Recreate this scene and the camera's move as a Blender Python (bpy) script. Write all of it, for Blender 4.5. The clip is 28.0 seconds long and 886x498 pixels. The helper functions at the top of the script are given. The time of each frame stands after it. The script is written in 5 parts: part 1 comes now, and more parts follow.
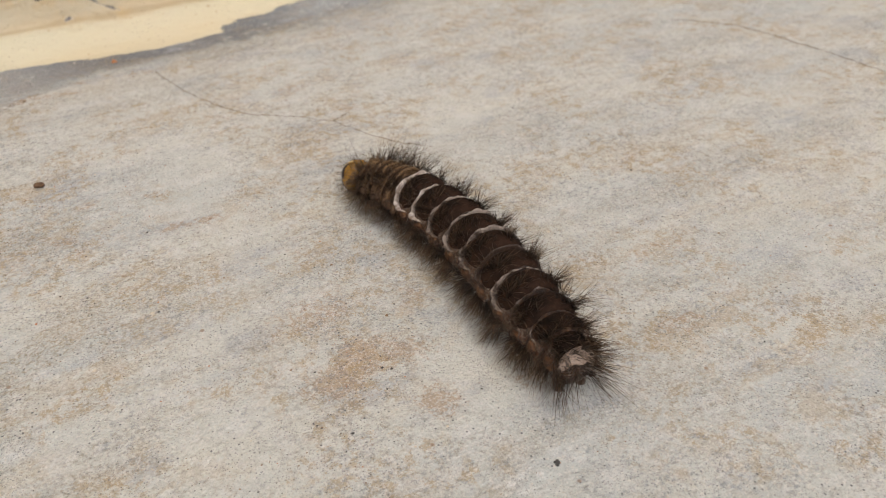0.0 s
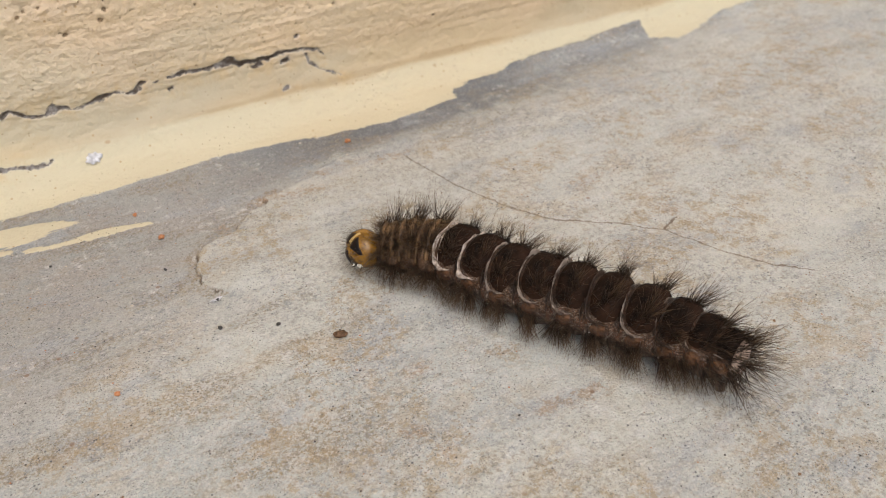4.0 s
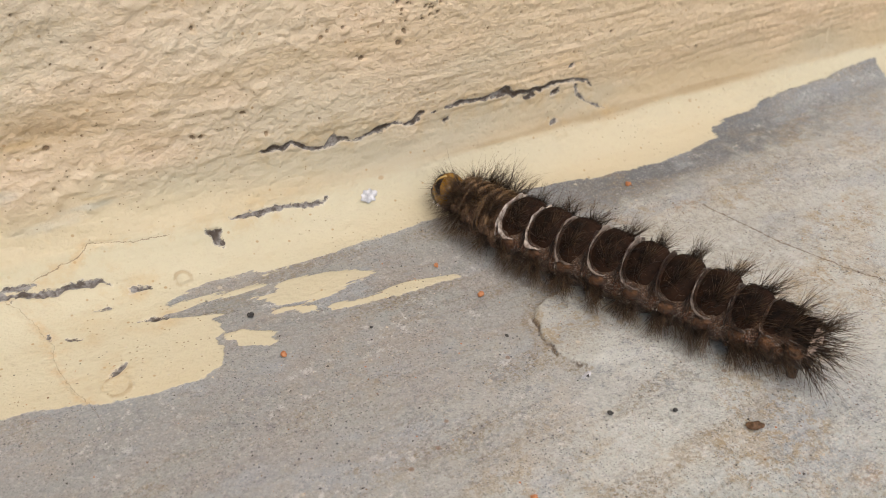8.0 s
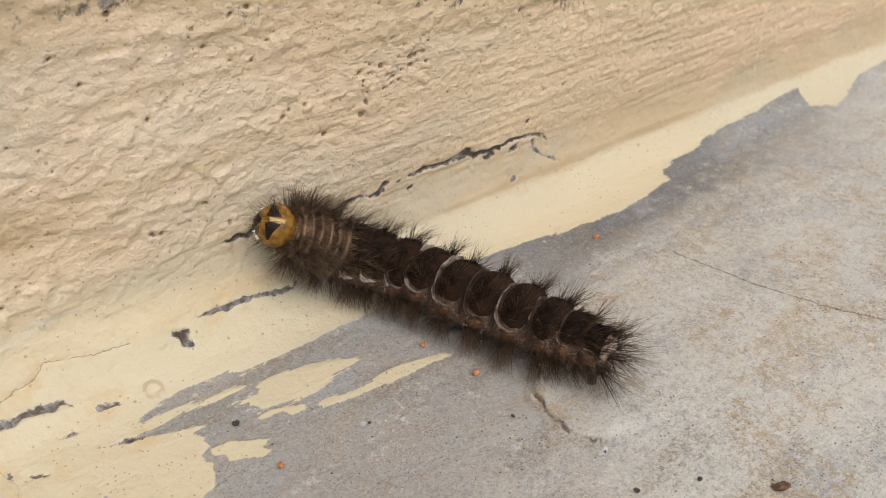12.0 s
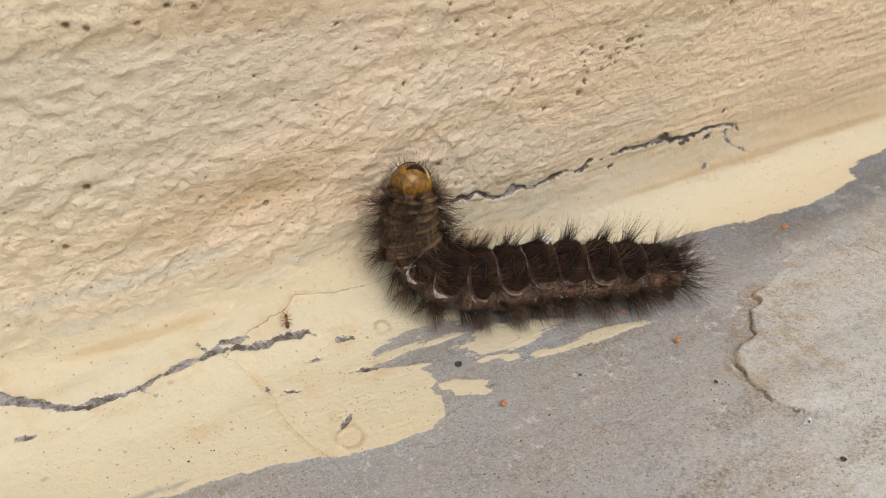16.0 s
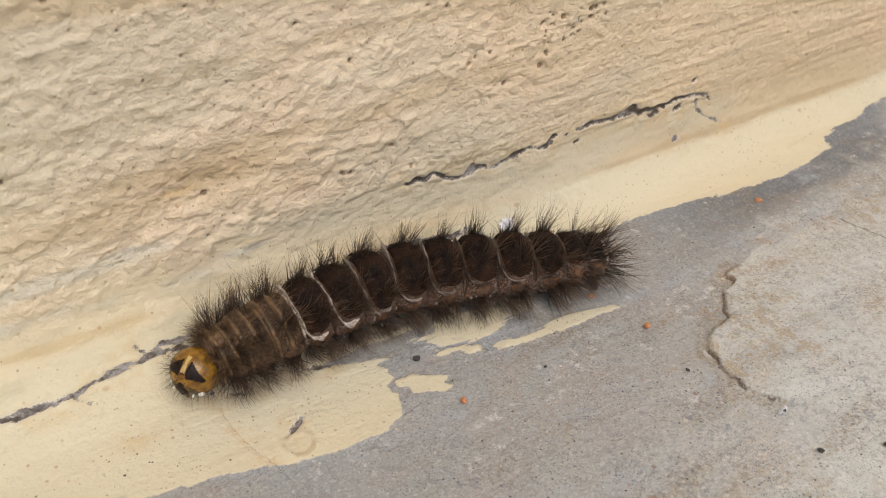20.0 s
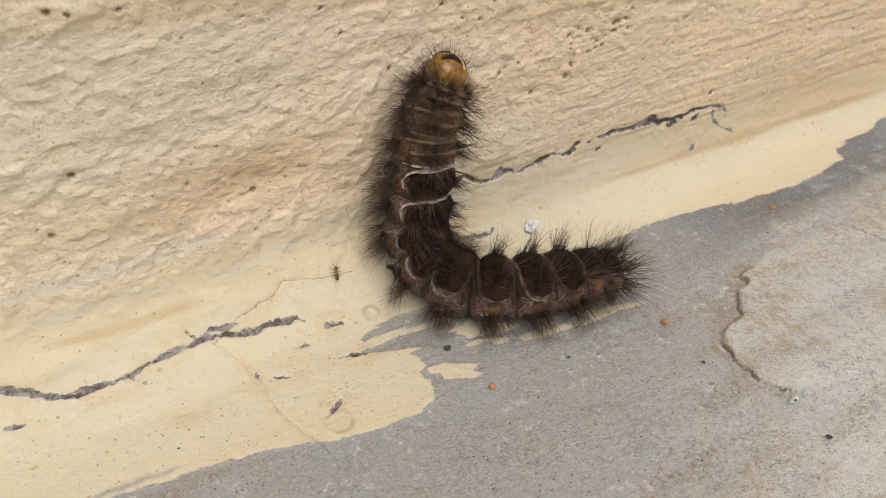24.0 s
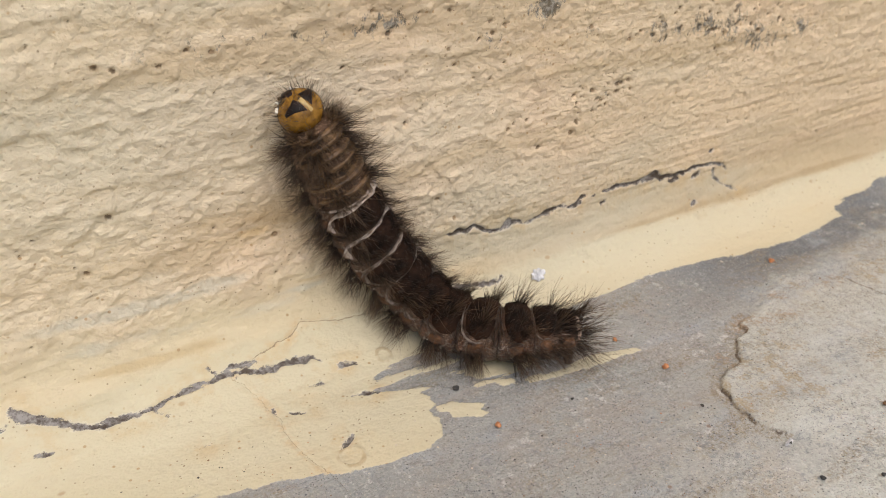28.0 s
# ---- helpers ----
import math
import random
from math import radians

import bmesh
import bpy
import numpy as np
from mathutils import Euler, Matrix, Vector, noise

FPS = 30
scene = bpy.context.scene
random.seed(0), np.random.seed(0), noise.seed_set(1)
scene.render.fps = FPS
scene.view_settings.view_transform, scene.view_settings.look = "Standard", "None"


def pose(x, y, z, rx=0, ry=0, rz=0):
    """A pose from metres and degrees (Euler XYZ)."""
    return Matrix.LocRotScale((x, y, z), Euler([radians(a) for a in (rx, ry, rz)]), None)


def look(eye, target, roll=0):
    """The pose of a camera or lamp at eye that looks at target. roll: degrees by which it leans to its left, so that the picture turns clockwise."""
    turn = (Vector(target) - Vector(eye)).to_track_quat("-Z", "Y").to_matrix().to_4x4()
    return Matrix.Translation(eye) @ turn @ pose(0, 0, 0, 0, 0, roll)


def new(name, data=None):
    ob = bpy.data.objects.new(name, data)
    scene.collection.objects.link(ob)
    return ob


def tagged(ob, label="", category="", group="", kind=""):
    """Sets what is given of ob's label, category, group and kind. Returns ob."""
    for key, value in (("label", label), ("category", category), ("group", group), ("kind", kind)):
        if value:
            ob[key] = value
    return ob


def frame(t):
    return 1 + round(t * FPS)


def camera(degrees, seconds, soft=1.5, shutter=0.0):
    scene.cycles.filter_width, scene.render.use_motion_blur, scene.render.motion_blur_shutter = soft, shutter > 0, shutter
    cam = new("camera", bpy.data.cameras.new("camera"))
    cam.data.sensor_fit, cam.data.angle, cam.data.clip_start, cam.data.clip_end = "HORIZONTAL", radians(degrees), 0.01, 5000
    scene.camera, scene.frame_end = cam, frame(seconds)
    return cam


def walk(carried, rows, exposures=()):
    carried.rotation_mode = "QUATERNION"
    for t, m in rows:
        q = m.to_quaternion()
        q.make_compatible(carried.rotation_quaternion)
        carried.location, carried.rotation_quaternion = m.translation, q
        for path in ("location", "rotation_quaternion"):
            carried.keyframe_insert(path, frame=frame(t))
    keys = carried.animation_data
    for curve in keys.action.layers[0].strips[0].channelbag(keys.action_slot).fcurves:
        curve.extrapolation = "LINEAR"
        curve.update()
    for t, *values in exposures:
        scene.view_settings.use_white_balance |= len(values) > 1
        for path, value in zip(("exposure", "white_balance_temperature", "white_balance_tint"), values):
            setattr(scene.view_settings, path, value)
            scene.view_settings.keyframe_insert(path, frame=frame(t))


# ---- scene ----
cam = camera(56.2, 28.0, soft=0.4)
cam.data.dof.use_dof, cam.data.dof.focus_distance, cam.data.dof.aperture_fstop = True, 0.126, 36.0
METRES, EYE, TILT, LEAN, TURN = 0.28, 0.0849, -35.07, 0.15, -31.2
ROWS = [
    (0.0, 0.0, 0.0, 0.0, 0.0, 0.0, -0.0),
    (0.5, -0.0197, 0.0094, 0.022, 0.36, 0.31, -0.12),
    (1.0, -0.0392, 0.0203, 0.0254, 0.7, 0.86, -0.25),
    (1.5, -0.0643, 0.01, 0.0044, 1.2, 0.78, -0.52),
    (2.0, -0.1038, 0.0399, 0.0211, 1.78, 0.54, -0.63),
    (2.5, -0.1424, 0.0746, 0.0437, 1.75, 0.6, -0.48),
    (4.5, -0.2552, 0.1374, 0.101, 0.82, -0.54, 0.31),
    (5.0, -0.2912, 0.1442, 0.0821, 0.58, 0.04, -0.7),
    (5.5, -0.3124, 0.135, 0.0792, 0.79, 0.56, -1.72),
    (6.0, -0.3247, 0.138, 0.0838, 1.24, 0.74, -2.07),
    (6.5, -0.3441, 0.1459, 0.0921, 1.61, 0.79, -2.28),
    (7.0, -0.3687, 0.1606, 0.0983, 1.53, 0.64, -2.26),
    (7.5, -0.402, 0.1852, 0.114, 0.65, 0.36, -1.98),
    (8.0, -0.4478, 0.1966, 0.1249, -0.95, 0.13, -1.72),
    (8.5, -0.4821, 0.2058, 0.1446, -2.76, -0.23, -1.0),
    (9.0, -0.4983, 0.2193, 0.1338, -4.46, -0.3, 0.08),
    (9.5, -0.507, 0.2418, 0.1458, -6.29, -0.48, 1.13),
    (10.0, -0.5034, 0.2382, 0.1507, -7.22, -0.1, 2.41),
    (10.5, -0.5018, 0.2384, 0.1509, -7.58, 0.45, 3.04),
    (11.0, -0.4973, 0.242, 0.1559, -7.85, 1.07, 3.27),
    (11.5, -0.4943, 0.2345, 0.1557, -7.99, 1.84, 3.59),
    (13.5, -0.5077, 0.1865, 0.1338, -4.48, 2.24, 2.11),
    (14.0, -0.5126, 0.1873, 0.1261, -3.25, 2.16, 1.47),
    (14.5, -0.5227, 0.1888, 0.1339, -2.77, 2.35, 0.69),
    (15.0, -0.5565, 0.1888, 0.1298, -1.87, 2.82, -0.19),
    (15.5, -0.5616, 0.1932, 0.1271, -0.91, 2.69, -1.12),
    (16.0, -0.5593, 0.1915, 0.1298, -0.68, 2.53, -1.0),
    (16.5, -0.563, 0.2007, 0.128, -0.85, 2.34, -0.86),
    (17.0, -0.5696, 0.1966, 0.1109, -1.19, 2.08, -1.55),
    (17.5, -0.5662, 0.2096, 0.1236, -1.22, 1.09, -1.76),
    (18.0, -0.5541, 0.2078, 0.1479, -0.98, 0.11, -0.49),
    (18.5, -0.5538, 0.207, 0.1408, -0.94, 0.26, 0.51),
    (19.0, -0.549, 0.2079, 0.1439, -1.13, 0.54, 0.6),
    (19.5, -0.5452, 0.2082, 0.1374, -1.43, 0.53, 0.54),
    (20.0, -0.5463, 0.2196, 0.1415, -2.11, 0.28, 0.41),
    (20.5, -0.5483, 0.22, 0.1379, -2.59, 0.27, 0.44),
    (21.0, -0.5512, 0.2181, 0.1424, -2.7, 0.16, 0.35),
    (21.5, -0.5511, 0.2081, 0.1388, -2.19, 0.68, 0.48),
    (23.5, -0.5562, 0.1909, 0.1298, -1.34, 0.98, -0.03),
    (24.0, -0.5563, 0.1911, 0.1293, -1.13, 1.52, -0.31),
    (24.5, -0.5579, 0.1899, 0.1277, -0.95, 1.37, -0.45),
    (25.0, -0.5565, 0.1915, 0.1264, -0.81, 1.58, -0.47),
    (25.5, -0.5572, 0.1955, 0.1266, -0.96, 1.77, -0.34),
    (26.0, -0.5552, 0.1916, 0.1265, -0.74, 1.53, -0.54),
    (26.5, -0.5541, 0.1837, 0.1253, -0.62, 2.27, -0.8),
    (27.0, -0.5548, 0.1655, 0.1181, -0.46, 3.95, -1.05),
    (27.5, -0.5522, 0.1644, 0.1194, -0.01, 5.27, -1.24),
    (28.0, -0.5553, 0.1665, 0.1199, -0.31, 5.59, -1.11),
]
walk(cam, [(t, pose(0, 0, EYE, TILT, LEAN, TURN) @ pose(METRES * x, METRES * y, METRES * z, 90 + pitch, roll, yaw)) for t, x, y, z, yaw, pitch, roll in ROWS],
     exposures=[(0.0, 0.0), (28.0, 0.0)])

# ---- light: a bright overcast sky ----
world = bpy.data.worlds.new("sky")
scene.world = world
world.use_nodes = True
wt = world.node_tree
sky = wt.nodes.new("ShaderNodeTexSky")
sky.sky_type, sky.sun_disc = "NISHITA", False
sky.sun_elevation, sky.sun_rotation = radians(56), radians(186)
sky.dust_density, sky.air_density, sky.ozone_density = 4.0, 1.0, 1.0
wt.links.new(sky.outputs[0], wt.nodes["Background"].inputs[0])
wt.nodes["Background"].inputs[1].default_value = 0.1445
sun = new("sun", bpy.data.lights.new("sun", "SUN"))
sun.data.energy, sun.data.angle, sun.data.color = 0.955, radians(48), (1.0, 0.94, 0.86)
sun.matrix_world = look((-0.12, -1.0, 1.5), (0, 0, 0))


# ---- node helpers ----
class Nodes:
    """A small writer of node materials."""

    def __init__(self, name):
        self.mat = bpy.data.materials.new(name)
        self.mat.use_nodes = True
        self.t = self.mat.node_tree
        self.bsdf = self.t.nodes["Principled BSDF"]
        self.co = self.t.nodes.new("ShaderNodeTexCoord").outputs["Object"]

    def put(self, socket, value):
        if hasattr(value, "is_output"):
            self.t.links.new(value, socket)
        elif isinstance(value, tuple) and len(value) == 3 and socket.type == "RGBA":
            socket.default_value = (*value, 1)
        else:
            socket.default_value = value

    def mapped(self, scale, co=None, turn=(0, 0, 0)):
        n = self.t.nodes.new("ShaderNodeMapping")
        self.put(n.inputs["Vector"], co or self.co)
        n.inputs["Scale"].default_value = scale
        n.inputs["Rotation"].default_value = turn
        return n.outputs[0]

    def noise(self, scale, detail=3, rough=0.55, co=None, distort=0.0):
        n = self.t.nodes.new("ShaderNodeTexNoise")
        self.put(n.inputs["Vector"], co or self.co)
        n.inputs["Scale"].default_value, n.inputs["Detail"].default_value = scale, detail
        n.inputs["Roughness"].default_value, n.inputs["Distortion"].default_value = rough, distort
        return n.outputs["Fac"]

    def cells(self, scale, co=None, feature="F1"):
        n = self.t.nodes.new("ShaderNodeTexVoronoi")
        n.feature = feature
        self.put(n.inputs["Vector"], co or self.co)
        n.inputs["Scale"].default_value = scale
        return n

    def axis(self, k):
        n = self.t.nodes.new("ShaderNodeSeparateXYZ")
        self.put(n.inputs[0], self.co)
        return n.outputs[k]

    def attr(self, name):
        n = self.t.nodes.new("ShaderNodeAttribute")
        n.attribute_name = name
        return n.outputs["Fac"]

    def math(self, op, a, b=0.0, c=0.0, clamp=False):
        n = self.t.nodes.new("ShaderNodeMath")
        n.operation, n.use_clamp = op, clamp
        for socket, v in zip(n.inputs, (a, b, c)):
            self.put(socket, v)
        return n.outputs[0]

    def step(self, v, low, high, smooth=True):
        n = self.t.nodes.new("ShaderNodeMapRange")
        n.interpolation_type = "SMOOTHSTEP" if smooth else "LINEAR"
        for k, x in zip(("Value", "From Min", "From Max"), (v, low, high)):
            self.put(n.inputs[k], x)
        return n.outputs[0]

    def mix(self, fac, a, b, blend="MIX"):
        n = self.t.nodes.new("ShaderNodeMix")
        n.data_type, n.blend_type = "RGBA", blend
        self.put(n.inputs[0], fac), self.put(n.inputs[6], a), self.put(n.inputs[7], b)
        return n.outputs[2]

    def random(self):
        return self.t.nodes.new("ShaderNodeObjectInfo").outputs["Random"]

    def island(self):
        return self.t.nodes.new("ShaderNodeNewGeometry").outputs["Random Per Island"]

    def bump(self, height, strength, distance, normal=None):
        n = self.t.nodes.new("ShaderNodeBump")
        n.inputs["Strength"].default_value, n.inputs["Distance"].default_value = strength, distance
        self.put(n.inputs["Height"], height)
        if normal:
            self.put(n.inputs["Normal"], normal)
        return n.outputs[0]

    def done(self, color, rough=0.8, normal=None, spec=0.3, **more):
        self.put(self.bsdf.inputs["Base Color"], color)
        self.put(self.bsdf.inputs["Roughness"], rough)
        self.bsdf.inputs["Specular IOR Level"].default_value = spec
        if normal:
            self.put(self.bsdf.inputs["Normal"], normal)
        for k, v in more.items():
            self.put(self.bsdf.inputs[k.replace("_", " ")], v)
        return self.mat


def painted_cement():
    """Trowelled grey cement with a thin lighter screed, cream paint over the cove and the wall, scrapes and cracks."""
    n = Nodes("painted_cement")
    x_streak = n.mapped((0.22, 1, 1))
    fine, grain = n.noise(1100, 4, 0.65), n.noise(3600, 2)
    # bare cement: greyer by the wall, pale where the thin screed lies and further out
    cloud = n.noise(38, 4, 0.6, x_streak, 0.4)
    small = n.noise(150, 6, 0.68, n.mapped((0.55, 1, 1)), 0.3)
    screed = n.step(n.math("ADD", n.attr("layer"), n.math("MULTIPLY", n.math("SUBTRACT", n.noise(260, 5, 0.65), 0.5), 1.6)), -0.35, 0.35)
    grey = n.mix(cloud, (0.30, 0.315, 0.31), (0.49, 0.485, 0.44))
    grey = n.mix(n.step(small, 0.35, 0.65), grey, (0.40, 0.385, 0.36))
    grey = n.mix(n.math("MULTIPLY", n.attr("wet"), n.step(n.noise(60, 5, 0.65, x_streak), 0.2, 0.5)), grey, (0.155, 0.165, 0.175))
    pale = n.mix(n.step(cloud, 0.3, 0.7), (0.50, 0.53, 0.51), (0.62, 0.62, 0.555))
    pale = n.mix(n.math("MULTIPLY", n.step(n.noise(210, 6, 0.7), 0.48, 0.62), 0.6), pale, (0.63, 0.635, 0.61))
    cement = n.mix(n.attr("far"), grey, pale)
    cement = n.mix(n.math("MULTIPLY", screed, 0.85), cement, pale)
    blue = n.step(n.noise(85, 6, 0.7, n.mapped((0.5, 1, 1), turn=(0, 0, 0.3))), 0.52, 0.66)
    cement = n.mix(n.math("MULTIPLY", blue, 0.6), cement, (0.385, 0.41, 0.435))
    # brown dirt in streaks along the wall and ochre blotches out on the open floor
    dirt = n.math("ADD", n.noise(95, 6, 0.68, n.mapped((0.28, 1, 1), turn=(0, 0, -0.06))), n.attr("stain"))
    cement = n.mix(n.math("MULTIPLY", n.math("MULTIPLY", n.step(dirt, 0.51, 0.63), n.math("ADD", 0.15, n.math("MULTIPLY", n.step(n.noise(1300, 5, 0.8), 0.46, 0.60), 0.85))), n.math("SUBTRACT", 0.9, n.math("MULTIPLY", screed, 0.45))), cement, (0.285, 0.232, 0.155))
    open_floor = n.math("MULTIPLY", n.math("ADD", 0.25, n.math("MULTIPLY", n.attr("far"), 0.75)), n.step(n.noise(24, 3), 0.36, 0.56))
    blotch = n.math("MULTIPLY", n.step(n.math("ADD", small, n.math("MULTIPLY", n.math("SUBTRACT", fine, 0.5), 0.5)), 0.50, 0.60), open_floor)
    cement = n.mix(n.math("MULTIPLY", blotch, 0.42), cement, (0.45, 0.345, 0.205))
    # thin dark brown line at the screed's lip, its shadow put into the colour
    cement = n.mix(n.math("MULTIPLY", n.step(n.attr("lip"), 0.15, 0.7), 0.85), cement, (0.10, 0.065, 0.04))
    rust = n.step(n.math("ADD", n.attr("rust"), n.math("MULTIPLY", n.math("SUBTRACT", n.noise(800, 6, 0.78), 0.5), 2.6)), 0.3, 0.65)
    cement = n.mix(n.math("MULTIPLY", n.math("MULTIPLY", rust, n.step(n.attr("rust"), 0.04, 0.35)), 0.6), cement, (0.37, 0.24, 0.13))
    # grain and grit: ochre mottling in clumps, bluish pores
    clump = n.math("MULTIPLY", n.step(n.noise(330, 8, 0.8), 0.50, 0.56), n.step(n.noise(48, 4, 0.6), 0.46, 0.58))
    cement = n.mix(n.math("MULTIPLY", clump, n.math("ADD", 0.18, n.math("MULTIPLY", n.math("MAXIMUM", n.attr("far"), screed), 0.50))), cement, (0.40, 0.305, 0.175))
    pores = n.math("MULTIPLY", n.step(n.noise(1000, 6, 0.8, n.mapped((0.75, 1, 1))), 0.50, 0.62), n.step(n.noise(52, 4, 0.65, None, 0.5), 0.40, 0.62))
    cement = n.mix(n.math("MULTIPLY", pores, 0.75), cement, (0.26, 0.27, 0.285))
    chalk = n.math("MULTIPLY", n.step(n.noise(620, 6, 0.78), 0.54, 0.64), n.step(n.noise(75, 4, 0.6), 0.45, 0.62))
    cement = n.mix(n.math("MULTIPLY", chalk, 0.65), cement, (0.72, 0.71, 0.68))
    cement = n.mix(n.math("MULTIPLY", n.math("MULTIPLY", n.step(fine, 0.46, 0.70), n.step(n.noise(45, 4, 0.6), 0.3, 0.65)), 0.55), cement, (0.22, 0.20, 0.18))
    cement = n.mix(n.math("MULTIPLY", n.step(n.noise(2300, 3, 0.6), 0.50, 0.66), n.math("ADD", 0.22, n.math("MULTIPLY", n.attr("far"), 0.33))), cement, (0.70, 0.67, 0.61))
    cement = n.mix(n.math("MULTIPLY", n.math("MULTIPLY", n.step(grain, 0.54, 0.70), n.step(n.noise(130, 4, 0.6), 0.35, 0.65)), 0.6), cement, (0.14, 0.125, 0.115))
    g = n.cells(1500)
    dot = n.math("SUBTRACT", 1.0, n.step(g.outputs["Distance"], 0.14, 0.32))
    patchy = n.step(n.noise(70, 3), 0.42, 0.62)
    cement = n.mix(n.math("MULTIPLY", n.math("MULTIPLY", dot, n.step(g.outputs["Color"], 0.30, 0.25)), n.math("MULTIPLY", patchy, 0.9)), cement, (0.09, 0.09, 0.10))
    cement = n.mix(n.math("MULTIPLY", n.math("MULTIPLY", dot, n.step(g.outputs["Color"], 0.72, 0.76)), 0.5), cement, (0.60, 0.54, 0.45))
    g3 = n.cells(3000, n.mapped((1, 1, 1), turn=(0.1, 0.3, 0.2)))
    hole = n.math("MULTIPLY", n.math("SUBTRACT", 1.0, n.step(g3.outputs["Distance"], 0.20, 0.38)), n.step(g3.outputs["Color"], 0.42, 0.36))
    hole = n.math("MULTIPLY", hole, n.step(n.noise(58, 5, 0.65, None, 0.4), 0.40, 0.58))
    cement = n.mix(n.math("MULTIPLY", hole, 0.75), cement, (0.12, 0.125, 0.14))
    g2 = n.cells(230, n.mapped((1, 1, 1), turn=(0.2, 0.1, 0.6)))
    dot2 = n.math("SUBTRACT", 1.0, n.step(n.math("ADD", g2.outputs["Distance"], n.math("MULTIPLY", fine, 0.06)), 0.085, 0.14))
    cement = n.mix(n.math("MULTIPLY", dot2, n.math("MULTIPLY", n.step(g2.outputs["Color"], 0.74, 0.78), 0.7)), cement, (0.66, 0.59, 0.47))
    cement = n.mix(n.math("MULTIPLY", dot2, n.math("MULTIPLY", n.step(g2.outputs["Color"], 0.26, 0.23), 0.7)), cement, (0.26, 0.16, 0.10))
    # cream paint
    ragged = n.math("ADD", n.math("MULTIPLY", n.math("SUBTRACT", n.noise(520, 4, 0.6, n.mapped((0.3, 1, 1))), 0.5), 0.0022),
                    n.math("MULTIPLY", n.math("SUBTRACT", n.noise(1500, 3, 0.6), 0.5), 0.0007))
    dry = n.math("MULTIPLY", n.math("SUBTRACT", n.noise(1100, 4, 0.7, n.mapped((0.09, 1, 1), turn=(0, 0, 0.08))), 0.5), n.math("MULTIPLY", n.attr("brush"), 0.0046))
    paint = n.step(n.math("ADD", n.attr("paint"), n.math("ADD", ragged, dry)), -0.00010, 0.00014)
    rise = n.attr("rise")
    yellow = n.mix(n.noise(60, 4, 0.6, x_streak), (0.59, 0.525, 0.355), (0.68, 0.625, 0.465))
    yellow = n.mix(n.step(n.noise(34, 3, 0.5, x_streak), 0.5, 0.75), yellow, (0.64, 0.55, 0.37))
    cream = n.mix(n.noise(45, 4, 0.6), (0.61, 0.53, 0.395), (0.73, 0.66, 0.52))
    up = n.step(n.math("ADD", rise, n.math("MULTIPLY", n.math("SUBTRACT", n.noise(80, 4), 0.5), 0.014)), 0.2440, 0.2530)
    pale_up = n.mix(n.step(n.noise(24, 3), 0.4, 0.62), (0.695, 0.58, 0.44), (0.79, 0.585, 0.43))
    cream = n.mix(0.5, cream, pale_up)
    cream = n.mix(n.math("MULTIPLY", n.step(n.axis(0), -0.045, 0.02), 0.5), cream, (0.70, 0.555, 0.37))
    west = n.step(n.math("ADD", n.axis(0), n.math("MULTIPLY", n.math("SUBTRACT", n.noise(40, 3), 0.5), 0.05)), -0.052, -0.090)
    cream = n.mix(n.math("MULTIPLY", west, 0.75), cream, n.mix(n.noise(90, 4, 0.6, x_streak), (0.67, 0.59, 0.43), (0.80, 0.725, 0.565)))
    # tan coat of the cove, darkened to the right with its shadow as colour
    cove = n.step(n.math("ADD", rise, n.math("MULTIPLY", n.math("SUBTRACT", n.noise(140, 5, 0.65, n.mapped((0.25, 1, 1))), 0.5), 0.006)), 0.2392, 0.2416)
    tan = n.mix(n.noise(70, 4, 0.6, x_streak), (0.45, 0.34, 0.20), (0.59, 0.465, 0.295))
    tan = n.mix(n.step(n.axis(0), 0.0, -0.06), tan, (0.67, 0.57, 0.385))
    coat = n.mix(up, n.mix(n.math("MULTIPLY", cove, 0.85), yellow, tan), cream)
    # brown dirt and the crease's shading, both put into the coat's colour
    coat = n.mix(n.math("MULTIPLY", n.step(n.math("ADD", n.noise(70, 4, 0.6, n.mapped((0.25, 1, 1))), n.attr("grime_shade")), 0.62, 0.95), 0.6), coat, (0.40, 0.29, 0.16))
    green = n.math("MULTIPLY", n.step(n.noise(48, 3, 0.5, x_streak), 0.50, 0.68), 0.5)
    coat = n.mix(n.math("MULTIPLY", green, n.step(rise, 0.230, 0.242)), coat, (0.52, 0.50, 0.40))
    band = n.math("MULTIPLY", n.step(n.noise(150, 4, 0.6, n.mapped((0.06, 1, 1), turn=(0, 0, 0.0))), 0.48, 0.68), up)
    coat = n.mix(n.math("MULTIPLY", band, 0.5), coat, (0.46, 0.36, 0.22))
    coat = n.mix(n.math("MULTIPLY", n.step(n.noise(500, 5, 0.7, n.mapped((0.4, 1, 1))), 0.5, 0.75), n.math("MULTIPLY", up, 0.3)), coat, (0.86, 0.77, 0.63))
    wash = n.math("SUBTRACT", n.noise(260, 5, 0.65, n.mapped((0.35, 1, 1))), 0.5)
    coat = n.mix(n.math("MULTIPLY", n.step(n.math("ADD", n.attr("chalky"), wash), 0.15, 0.6), 0.5), coat, (0.53, 0.54, 0.49))
    coat = n.mix(n.math("MULTIPLY", n.step(n.math("ADD", n.attr("ochre"), wash), 0.25, 0.85), 0.5), coat, (0.50, 0.35, 0.16))
    s0 = n.cells(260, n.mapped((0.7, 1, 1)))
    coat = n.mix(n.math("MULTIPLY", n.math("SUBTRACT", 1.0, n.step(n.math("ADD", s0.outputs["Distance"], n.math("MULTIPLY", fine, 0.1)), 0.10, 0.20)), n.math("MULTIPLY", n.step(s0.outputs["Color"], 0.80, 0.83), 0.6)), coat, (0.40, 0.25, 0.13))
    s = n.cells(600)
